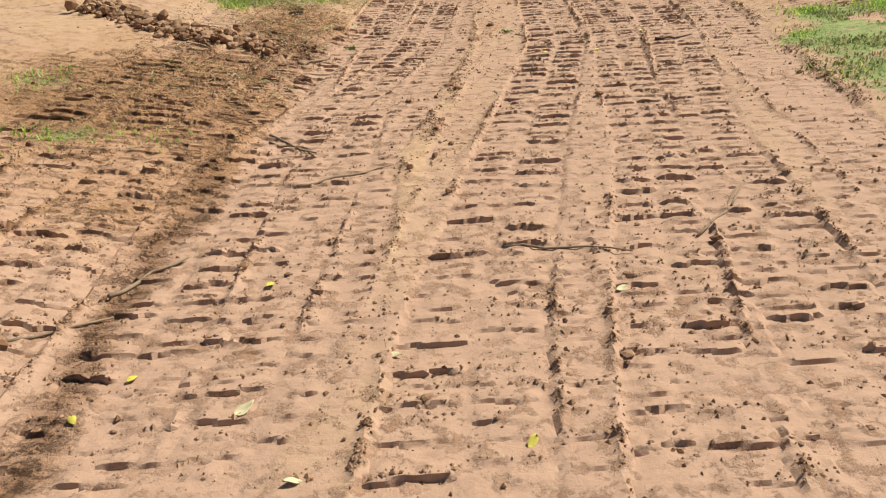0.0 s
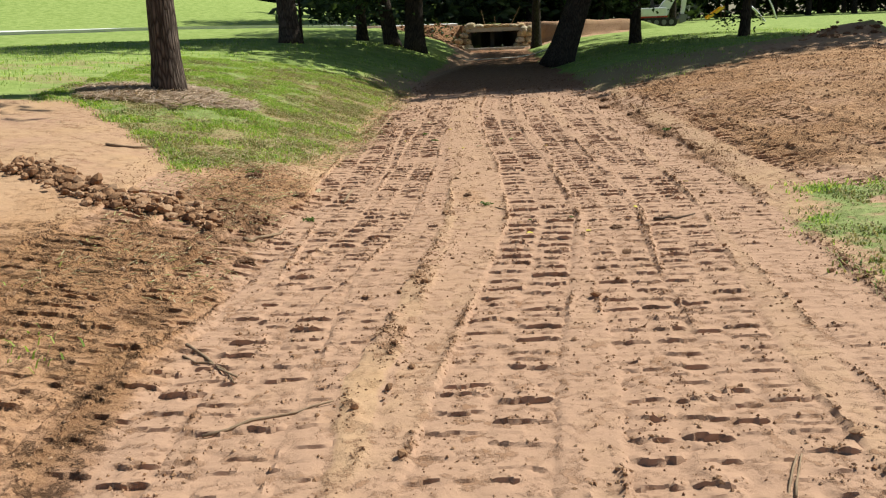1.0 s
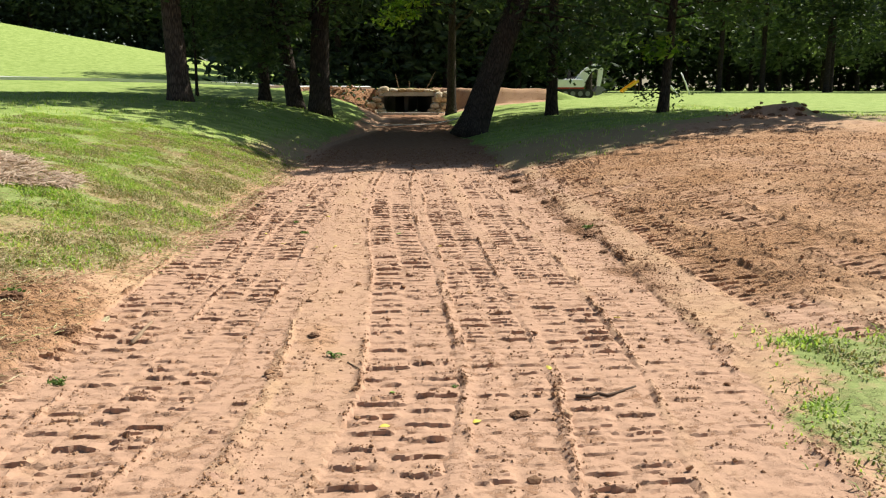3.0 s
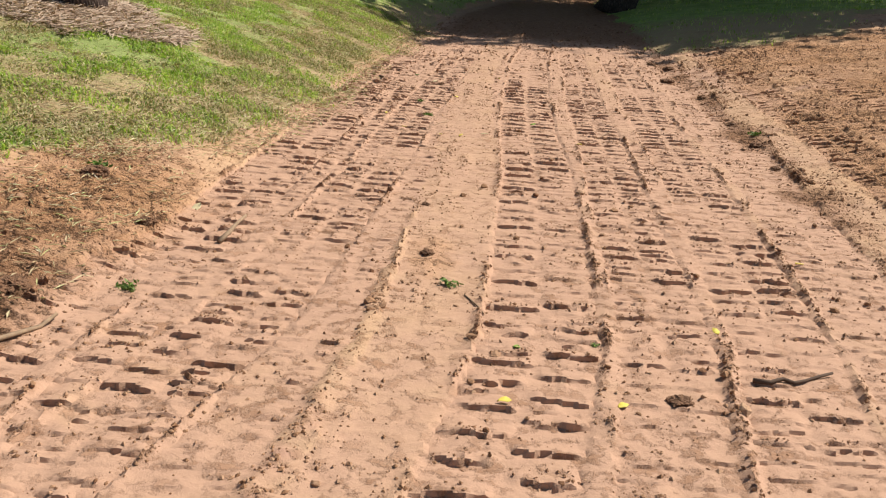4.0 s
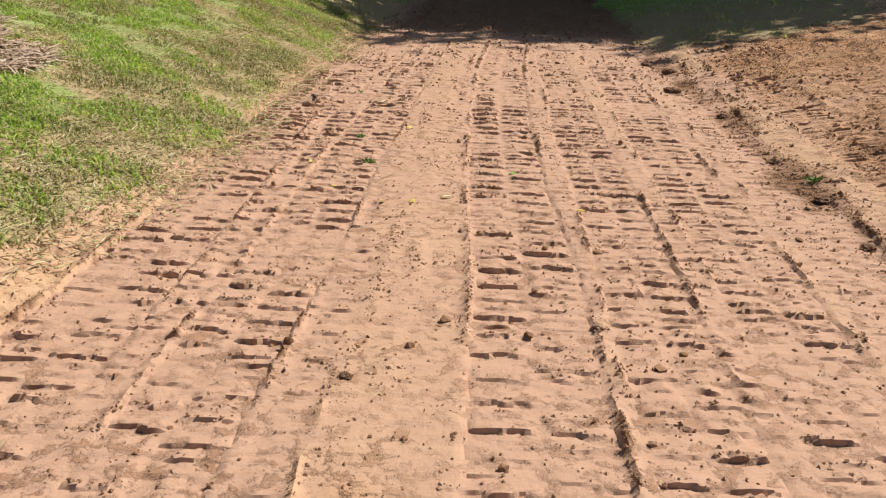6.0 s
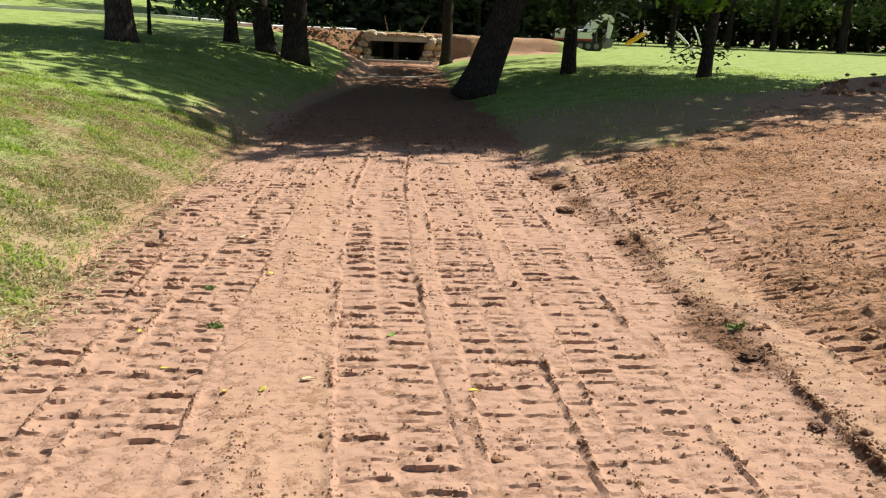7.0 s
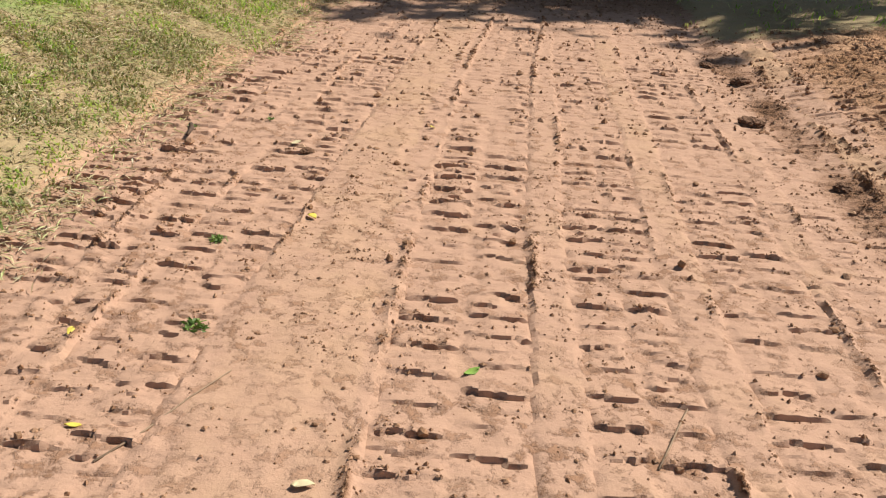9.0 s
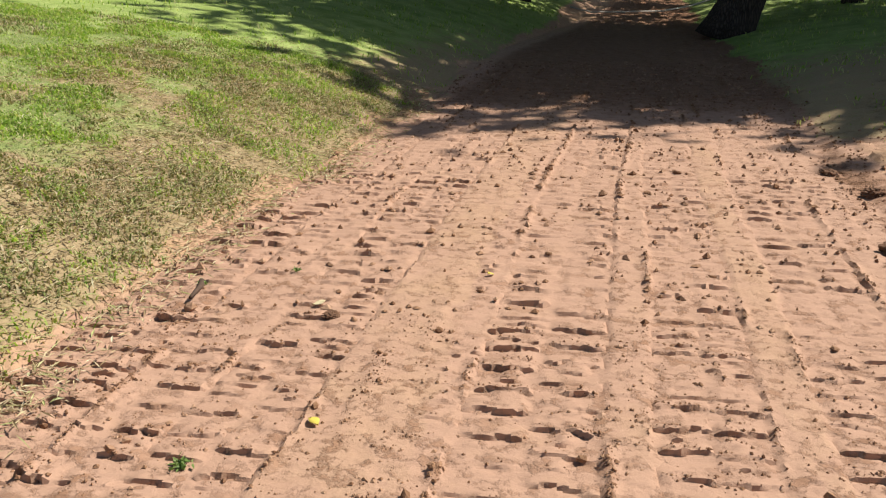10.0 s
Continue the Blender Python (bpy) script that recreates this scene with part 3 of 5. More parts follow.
def build_ground():
    gx = np.concatenate([graded(-2.635, -900, 0.035, 1.075)[::-1], spaced((-2.6, -1.75, 0.03), (-1.75, 3.6, 0.0175), (3.6, 5.0, 0.03), (5.0, 7.4, 0.045)), graded(7.4, 900, 0.07, 1.09)])
    gy = np.concatenate([graded(2.3, -300, 0.1, 1.25)[::-1][:-1], spaced((2.3, 14.6, 0.0112), (14.6, 17.2, 0.017), (17.2, 21, 0.032), (21, 30, 0.1), (30, 57, 0.17)), graded(57, 1500, 0.3, 1.09)])
    X, Y = np.meshgrid(gx, gy)
    Z = land(X, Y)
    R, _, press, loose, lip = relief(X, Y)
    Z = Z + R
    ny, nx = X.shape
    idx = np.arange(ny * nx).reshape(ny, nx)
    quads = np.stack([idx[:-1, :-1], idx[:-1, 1:], idx[1:, 1:], idx[1:, :-1]], -1).reshape(-1, 4)
    me = bulk_mesh("ground", np.stack([X, Y - 0.50 * lip, Z], -1).reshape(-1, 3), quads, GROUND, smooth=True)
    for name, cover in (("grass", grass_cover), ("straw", straw_cover), ("dark_soil", lambda x, y: np.clip(dark_soil_cover(x, y) + loose, 0, 1)), ("clay", clay_cover), ("thatch", thatch_cover)):
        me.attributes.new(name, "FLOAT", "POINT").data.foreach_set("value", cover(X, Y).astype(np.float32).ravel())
    me.attributes.new("press", "FLOAT", "POINT").data.foreach_set("value", press.astype(np.float32).ravel())
    me.set_sharp_from_angle(angle=radians(38))
    ob = new("ground", me)
    return tagged(ob, "tan clay ground with machine tracks, bare soil and lawn", "ground", kind="structure")


def ground_z(x, y):
    return float(land(x, y) + relief(np.array([float(x)]), np.array([float(y)]))[0][0])


build_ground()


# ---- path beyond the lawn ----
def build_path():
    xs = np.linspace(-60, 3.6, 90)
    cy = np.interp(xs, [-60, -20, -8, -3.5, 3.6], [42.5, 46.2, 48.4, 49.6, 50.6])
    half = np.interp(xs, [-60, -12, 3.6], [2.6, 2.2, 1.1])
    verts, quads = [], []
    for x, y, w in zip(xs, cy, half):
        for side, drop in ((-1, 0.25), (-1, 0.0), (1, 0.0), (1, 0.25)):
            yy = y + side * w
            verts.append((x, yy, float(land(x, yy)) + 0.14 - drop))
    for i in range(len(xs) - 1):
        for k in range(3):
            quads.append((i * 4 + k, i * 4 + 4 + k, i * 4 + 5 + k, i * 4 + 1 + k))
    return tagged(new("path", mesh_from("path", verts, quads, PATH_MAT)), "pale gravel path across the lawn", "path", kind="structure")


build_path()


# ---- trees ----
def leaf_cloud(rng, centres, spread, per, size):
    """Small folded leaves round each centre: verts and triangles."""
    n = len(centres) * per
    c = np.repeat(np.asarray(centres), per, axis=0) + rng.normal(0, 1, (n, 3)) * np.asarray(spread)
    a = rng.normal(0, 1, (n, 3)) * (1, 1, 0.55)
    a /= np.linalg.norm(a, axis=1)[:, None]
    b = np.cross(a, rng.normal(0, 1, (n, 3)))
    b /= np.linalg.norm(b, axis=1)[:, None]
    up = np.cross(a, b)
    s = size * rng.uniform(0.6, 1.4, (n, 1))
    verts = np.stack([c - a * s, c + b * s * 0.45 + up * s * 0.15, c + a * s, c - b * s * 0.45 + up * s * 0.15], 1).reshape(-1, 3)
    base = np.arange(n)[:, None] * 4
    return verts, base + np.array([[0, 1, 2, 3]])


def crown_centres(rng, n, centre, radii, hollow=0.35):
    d = rng.normal(0, 1, (n, 3))
    d /= np.linalg.norm(d, axis=1)[:, None]
    r = rng.uniform(hollow ** 3, 1, (n, 1)) ** (1 / 3)
    r = r * (0.72 + 0.5 * rng.random((n, 1)))
    return np.asarray(centre) + d * r * np.asarray(radii)


def tree(at, height, radius, label, seed, tilt=(0, 0), crown=None, leaf=0.18, clumps=130, per=24, bark=None, leaves=None, sides=18, limbs=7, crown_base=3.0, extra=(), spread=0.42, sink=0.12):
    """A trunk with flared foot, limbs and a crown of leaf clumps."""
    rng = np.random.default_rng(seed)
    root = empty("tree", (at[0], at[1], at[2]))
    tagged(root, label, "tree", "trees beside the dirt track")
    n = 22
    pts, rad = [], []
    for i in range(n):
        f = i / (n - 1)
        z = -sink + (height * 0.8 + sink) * f ** 1.25
        bow = math.sin(f * 2.6 + seed) * 0.02 * height * f * f
        pts.append((tilt[0] * z + bow * 0.5, tilt[1] * z + 0.5 * bow, z))
        flare = 1 + 0.24 * math.exp(-max(0, z) / 0.2) + 0.08 * math.exp(-max(0, z) / 0.8)
        rad.append(radius * flare * (1 - 0.72 * f))
    v, q = tube(pts, rad, sides, wobble=0.035, seed=seed, ridges=0.06)
    mesh_part("trunk", mesh_from("trunk", v, q, bark or BARK, smooth=True), root, "furrowed dark bark")
    centre, radii = crown if crown else ((tilt[0] * height * 0.6, tilt[1] * height * 0.6, height * 0.68), (height * 0.34, height * 0.34, height * 0.36))
    lv, lf = [], []
    for k in range(limbs):
        f = 0.42 + 0.5 * k / limbs
        i = int(f * (n - 1))
        p = Vector(pts[i])
        th = k * 2.4 + seed
        end = Vector((centre[0] + math.cos(th) * radii[0] * 0.75, centre[1] + math.sin(th) * radii[1] * 0.75, max(p.z + 0.6, centre[2] + radii[2] * rng.uniform(-0.4, 0.45))))
        line = [p + (end - p) * s + Vector((0, 0, math.sin(s * 3.1) * 0.25)) for s in (0, 0.25, 0.5, 0.75, 1)]
        a, b = tube(line, [rad[i] * 0.5 * w for w in (1, 0.75, 0.5, 0.3, 0.12)], 7, 0.05, seed + k)
        mesh_part("limb", mesh_from("limb", a, b, bark or BARK, smooth=True), root)
    centres = crown_centres(rng, clumps, centre, radii)
    if len(extra):
        centres = np.concatenate([centres, np.array(extra)])
    v, q = leaf_cloud(rng, centres, (spread, spread, spread * 0.7), per, leaf)
    ob = mesh_part("crown", bulk_mesh("crown", v, q, leaves or LEAF), root)
    return root


def low_branch_leaves(tree_ob, spots, seed, mat, leaf=0.11, per=26, spread=0.22):
    """Drooping leafy twigs: each a thin twig from the trunk and its leaves."""
    rng = np.random.default_rng(seed)
    for (a, b) in spots:
        v, q = tube([a, tuple((np.array(a) + np.array(b)) / 2 + (0, 0, 0.12)), b], [0.035, 0.022, 0.008], 6, 0.05, seed)
        mesh_part("limb", mesh_from("limb", v, q, SHADED_BARK, smooth=True), tree_ob)
        v, q = leaf_cloud(rng, [b, tuple(np.array(b) * 0.8 + np.array(a) * 0.2)], (spread, spread, spread * 0.6), per, leaf)
        mesh_part("foliage", bulk_mesh("foliage", v, q, mat), tree_ob, "fresh green leaves on low drooping twigs")


def on(x, y):
    return (x, y, float(land(x, y)))


TREE_A = tree(on(-2.83, 13.56), 13, 0.185, "straight oak with dark furrowed trunk in a bed of pine straw", 3, crown=((0, 0, 9.0), (4.2, 4.2, 4.2)), clumps=170, sides=28, tilt=(0.012, 0), limbs=8)
TREE_B = tree(on(-2.95, 29.2), 16, 0.30, "tall lawn tree with slightly leaning dark trunk", 5, tilt=(-0.05, 0), crown=((0, 0, 9.0), (5.8, 5.8, 5.0)), clumps=320, bark=BARK)
TREE_C = tree(on(0.86, 32.8), 17, 0.36, "thick dark trunk at the edge of the shaded channel", 7, tilt=(0.02, 0), crown=((2.4, -0.6, 9.2), (6.4, 5.4, 4.4)), clumps=300, bark=SHADED_BARK)
TREE_D = tree(on(0.1, 33.4), 15, 0.27, "forked dark trunk leaning beside a thicker one", 9, tilt=(-0.16, 0.02), crown=((-2.2, -1.0, 8.0), (5.0, 5.5, 4.5)), clumps=330, bark=SHADED_BARK)
TREE_E = tree(on(-1.0, 35.5), 13, 0.20, "slim dark tree at the lawn's shaded edge", 11, tilt=(-0.02, 0), crown=((0, 0, 6.6), (4.4, 4.4, 4.4)), clumps=280, bark=SHADED_BARK)
LEANER = tree(on(4.95, 28.2), 16, 0.42, "massive leaning dark trunk on the bank of the channel", 13, tilt=(0.37, 0.05), crown=((5.2, 1.6, 9.8), (6.3, 6.0, 4.6)), clumps=560, leaf=0.25, bark=SHADED_BARK, limbs=8)
TREE_M = tree(on(8.1, 31.2), 13, 0.18, "slim dark tree on the shaded lawn", 15, crown=((3.4, 2.0, 8.0), (5.6, 6.5, 4.2)), clumps=360, bark=SHADED_BARK)
TREE_R = tree(on(10.64, 28.4), 14, 0.15, "slim lawn tree with tufts of leaves low on its trunk", 17, tilt=(0.06, 0), crown=((2.6, -1.3, 8.4), (6.2, 5.2, 4.2)), clumps=420, leaf=0.23, bark=SHADED_BARK)
TREE_F = tree(on(7.1, 45.3), 16, 0.24, "straight dark trunk in front of the stone culvert", 19, crown=((1.0, -2.0, 9.8), (7.2, 6.0, 4.4)), clumps=420, leaf=0.22, bark=SHADED_BARK)
SAPLING = tree(on(-3.1, 34.0), 6, 0.055, "thin dark sapling on the lawn", 21, crown=((0, 0, 4.6), (1.6, 1.6, 1.8)), clumps=45, per=22, bark=SHADED_BARK, limbs=4)
low_branch_leaves(TREE_R, [((0, 0, 0.5), (-0.6, -0.2, 0.42)), ((0, 0, 0.7), (-0.75, -0.1, 0.55)), ((0, 0, 0.45), (0.45, -0.1, 0.5))], 31, LEAF, leaf=0.07, per=16)
low_branch_leaves(TREE_R, [((0.1, 0, 1.9), (-0.5, -0.5, 1.6)), ((0.1, 0, 2.1), (-0.95, -0.3, 1.8)), ((0.1, 0, 2.1), (-0.2, -0.6, 1.85))], 33, SUNLIT_FRESH_LEAF)
low_branch_leaves(TREE_M, [((0, 0, 2.2), (-0.8, -0.6, 1.6)), ((0, 0, 2.4), (0.9, -0.5, 1.9)), ((0, 0, 2.2), (0.2, -0.9, 1.5)), ((0, 0, 2.6), (1.4, -0.3, 2.3)), ((0, 0, 2.6), (-1.3, -0.3, 2.2))], 35, LEAF, per=60, spread=0.4)
low_branch_leaves(TREE_C, [((0, 0, 3.0), (-1.6, -1.2, 2.3)), ((0, 0, 3.2), (-2.2, -0.8, 1.9)), ((0, 0, 3.2), (-1.0, -1.6, 2.7)), ((0, 0, 3.4), (1.2, -1.2, 3.2)), ((0, 0, 3.0), (-2.6, -1.2, 2.8)), ((0, 0, 3.0), (-3.3, -1.0, 2.2))], 37, LEAF, per=70, spread=0.45)
low_branch_leaves(TREE_B, [((0, 0, 3.2), (1.2, -1.0, 2.8)), ((0, 0, 3.2), (-1.4, -1.0, 2.7)), ((0, 0, 3.4), (-2.4, -0.8, 2.9))], 39, LEAF, per=60, spread=0.4)
low_branch_leaves(TREE_D, [((-0.4, 0, 2.6), (-1.8, -0.9, 2.2)), ((-0.5, 0, 3.0), (-2.8, -0.8, 2.6)), ((-0.5, 0, 3.2), (-0.6, -1.2, 3.1)), ((-0.5, 0, 3.4), (-3.6, -0.6, 3.3)), ((-0.4, 0, 2.4), (-1.0, -0.9, 1.5))], 43, LEAF, per=90, spread=0.55)
low_branch_leaves(TREE_E, [((0, 0, 2.6), (-1.2, -0.9, 2.4)), ((0, 0, 3.0), (1.1, -0.8, 2.8)), ((0, 0, 2.4), (-0.4, -1.0, 1.7)), ((0, 0, 3.2), (-2.0, -0.6, 3.4))], 45, LEAF, per=90, spread=0.55)
low_branch_leaves(LEANER, [((1.2, 0, 3.2), (2.6, -1.0, 2.6)), ((1.3, 0, 3.4), (3.4, -0.8, 3.4)), ((1.4, 0, 3.6), (0.0, -1.0, 3.6)), ((1.5, 0, 4.0), (-1.2, -0.8, 3.9)), ((1.3, 0, 3.4), (4.2, -0.6, 2.7))], 47, LEAF, per=90, spread=0.6)
low_branch_leaves(TREE_R, [((0.1, 0, 2.6), (1.2, -0.8, 2.7)), ((0.1, 0, 2.8), (2.0, -0.6, 3.4)), ((0.1, 0, 2.6), (-1.6, -0.7, 2.6)), ((0.1, 0, 3.0), (-2.6, -0.6, 3.3)), ((0.1, 0, 3.0), (3.0, -0.6, 3.0))], 49, LEAF, per=90, spread=0.55)
low_branch_leaves(TREE_F, [((0, 0, 5.0), (-2.6, -0.6, 4.6)), ((0, 0, 5.2), (-3.1, -0.4, 4.2)), ((0, 0, 5.2), (-2.2, -0.6, 5.2))], 41, SUNLIT_FRESH_LEAF, leaf=0.15, per=60, spread=0.4)


# ---- forest ----
def forest_tree(seed, height, low, name_label):
    rng = np.random.default_rng(seed)
    root = empty("forest_tree", (0, 0, 0))
    tagged(root, name_label, "tree", "trees of the far wood")
    v, q = tube([(0, 0, -0.4), (0.05, 0, 0.4), (0.1, 0.05, height * 0.3), (0.0, 0.1, height * 0.7)], [0.34, 0.24, 0.2, 0.1], 9, 0.04, seed)
    mesh_part("trunk", mesh_from("trunk", v, q, SHADED_BARK, smooth=True), root)
    mid = (height + low) / 2
    centres = crown_centres(rng, 110, (0, 0, mid), (height * 0.26, height * 0.26, (height - low) / 2), 0.45)
    v, q = leaf_cloud(rng, centres, (0.8, 0.8, 0.55), 17, 0.33)
    mesh_part("crown", bulk_mesh("crown", v, q, SUNLIT_WOOD_LEAF if seed == 105 else WOOD_LEAF), root)
    return root


KINDS = [forest_tree(101, 17, 2.2, "tall leafy tree at the wood's edge"), forest_tree(102, 14, 1.2, "leafy tree at the wood's edge with low boughs"), forest_tree(103, 19, 3.5, "tall dark tree at the wood's edge"), forest_tree(104, 12, 0.4, "dense low-branched tree of the dark wood"), forest_tree(105, 15, 1.6, "grey-green tree at the wood's edge with sunlight in its leaf colour")]
frng = random.Random(4)
first = [True] * 5


def plant(kind, x, y, s=1.0):
    m = pose(x, y, float(land(x, y)), 0, 0, frng.uniform(0, 360))
    if first[kind]:
        first[kind] = False
        KINDS[kind].matrix_world = m
    else:
        copy_thing(KINDS[kind], m)


for x in np.arange(-62, -4, 5.2):                       # behind the crest of the lawn
    plant(frng.choice((1, 3)), x + frng.uniform(-1, 1), 112 + frng.uniform(-2, 2))
    plant(frng.choice((0, 2, 3)), x + frng.uniform(-2, 2), 118 + frng.uniform(-2, 3))
for x in np.arange(0, 20, 3.2):                        # behind the culvert
    plant(frng.choice((1, 3)), x + frng.uniform(-1, 1), 64 + frng.uniform(-2, 2))
    plant(frng.choice((0, 3)), x + frng.uniform(-1, 1), 71 + frng.uniform(-2, 2))
for x in np.arange(20, 74, 4.6):                        # trunks along the far lawn
    plant(frng.choice((0, 2)), x + frng.uniform(-1.4, 1.4), 76 + frng.uniform(-2, 2))
for x in np.arange(18, 100, 5.0):                       # dense wood behind them
    plant(frng.choice((1, 3)), x + frng.uniform(-1, 1), 100 + frng.uniform(-2, 2))
    plant(frng.choice((0, 3, 2)), x + frng.uniform(-1, 1), 108 + frng.uniform(-2, 3))

for x in np.arange(46, 100, 4.4):                       # trees in the sun, with the sunlight put into their lighter leaf colour
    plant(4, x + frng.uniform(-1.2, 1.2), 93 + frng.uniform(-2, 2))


def undergrowth(name, label, lines, seed, leaf=0.42):
    """A dense leafy thicket along lines of (x0, y0, x1, y1, height, number of clumps)."""
    rng = np.random.default_rng(seed)
    cs = []
    for x0, y0, x1, y1, h, n in lines:
        f = rng.random(n)
        x, y = x0 + (x1 - x0) * f + rng.normal(0, 0.8, n), y0 + (y1 - y0) * f + rng.normal(0, 1.2, n)
        cs.append(np.stack([x, y, land(x, y) + h * rng.random(n) ** 0.8], -1))
    v, q = leaf_cloud(rng, np.concatenate(cs), (0.6, 0.6, 0.45), 8, leaf)
    tagged(new(name, bulk_mesh(name, v, q, WOOD_LEAF)), label, "undergrowth", kind="stuff")


undergrowth("forest_undergrowth", "dark leafy thicket under the far wood", [(-64, 113, -4, 111, 8, 1900), (-1, 71, 22, 69, 9, 1700), (16, 104, 104, 104, 8, 2300), (-6, 61, 6, 61, 2.0, 130)], 6)
undergrowth("forest_depth", "deep dark foliage closing the far wood", [(-75, 123, 2, 121, 17, 3600), (0, 82, 26, 82, 15, 1000), (10, 116, 115, 118, 15, 2300)], 8, leaf=0.65)


undergrowth("bank_plants", "scrubby green plants on the bank beside the culvert", [(1.2, 47.6, 3.2, 47.4, 0.7, 26), (-2.5, 48.0, 1.0, 47.8, 0.5, 20)], 10, leaf=0.09)


# ---- stone culvert ----
def boulder(seed, name="stone"):
    rng = random.Random(seed)
    bm = bmesh.new()
    bmesh.ops.create_icosphere(bm, subdivisions=2, radius=0.5)
    offs = Vector((rng.uniform(0, 50), rng.uniform(0, 50), rng.uniform(0, 50)))
    for v in bm.verts:
        k = max(abs(v.co.x), abs(v.co.y), abs(v.co.z))
        v.co = v.co * (0.55 + 0.45 * 0.5 / k * 0.86)
        v.co *= 1 + 0.22 * noise.noise(v.co * 2.2 + offs)
    me = bpy.data.meshes.new(name)
    bm.to_mesh(me)
    bm.free()
    me.materials.append(STONE)
    return me


def build_culvert():
    cx, cy = CULVERT
    root = tagged(empty("culvert", (cx, cy, 0.0)), "low culvert of stacked pale boulders with a dark opening", "culvert")
    shapes = [boulder(200 + k) for k in range(6)]
    rng = random.Random(12)

    def stone(x, y, z, sx, sy, sz):
        ob = new("stone", rng.choice(shapes))
        ob.parent = root
        ob.matrix_basis = Matrix.LocRotScale((x, y, z), Euler((rng.uniform(-0.15, 0.15), rng.uniform(-0.15, 0.15), rng.uniform(-0.5, 0.5))), (sx, sy, sz))

    # stepped wing beside the lawn bank
    for row, (z, x0, x1) in enumerate(((0.20, -2.15, -1.22), (0.50, -1.85, -1.22), (0.80, -1.55, -1.22), (1.02, -1.40, -1.30))):
        x = x0
        while x <= x1 + 0.01:
            stone(x, -0.35 - 0.25 * (x1 - x) + 0.12 * row, z, rng.uniform(0.40, 0.52), rng.uniform(0.5, 0.65), rng.uniform(0.30, 0.38))
            x += rng.uniform(0.36, 0.44)
    # shorter wing across the opening
    for z, x0, x1 in ((0.18, 1.12, 1.95), (0.48, 1.30, 1.95), (0.78, 1.42, 1.95), (1.02, 1.50, 1.9)):
        x = x0
        while x <= x1 + 0.01:
            stone(x, -0.45 + 0.15 * z, z, rng.uniform(0.42, 0.55), rng.uniform(0.5, 0.65), rng.uniform(0.32, 0.40))
            x += rng.uniform(0.40, 0.48)
    # capping stones
    for x, sx, sz in ((-1.22, 0.62, 0.34), (-0.75, 0.42, 0.24), (-0.34, 0.46, 0.2), (0.1, 0.5, 0.17), (0.55, 0.5, 0.17), (1.0, 0.48, 0.16), (1.4, 0.4, 0.18)):
        stone(x, -0.15, 1.17 + sz * 0.25, sx, 0.55, sz)
    bm = bmesh.new()
    box(bm, (0.02, 2.9, 1.05), (2.9, 6.4, 0.20), bevel=0.03)
    part("lintel_slab", bm, CONCRETE, root, "pale concrete slab over the opening")
    # side walls, pier and back wall: a darker concrete colour than the slab
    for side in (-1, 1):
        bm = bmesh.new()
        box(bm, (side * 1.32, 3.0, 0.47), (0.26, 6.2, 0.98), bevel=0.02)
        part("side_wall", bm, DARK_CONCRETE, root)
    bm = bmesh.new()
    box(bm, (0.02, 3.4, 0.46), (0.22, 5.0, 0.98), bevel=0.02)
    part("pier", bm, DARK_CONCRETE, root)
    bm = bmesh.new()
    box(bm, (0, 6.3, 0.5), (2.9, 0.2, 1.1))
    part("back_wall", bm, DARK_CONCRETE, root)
    bm = bmesh.new()
    box(bm, (-0.1, -0.62, 0.06), (3.9, 0.7, 0.18), bevel=0.03)
    bmesh.ops.subdivide_edges(bm, edges=bm.edges, cuts=2)
    for v in bm.verts:
        v.co += Vector((0, 0.10, 0.05)) * noise.noise(v.co * 3)
    part("apron", bm, CONCRETE, root, "pale rough sill in front of the opening")
    bm = bmesh.new()
    box(bm, (0, 3.2, 1.22), (3.2, 5.6, 0.18), bevel=0.05)
    part("earth_cover", bm, CLOD, root, "trodden brown earth on the slab")


build_culvert()


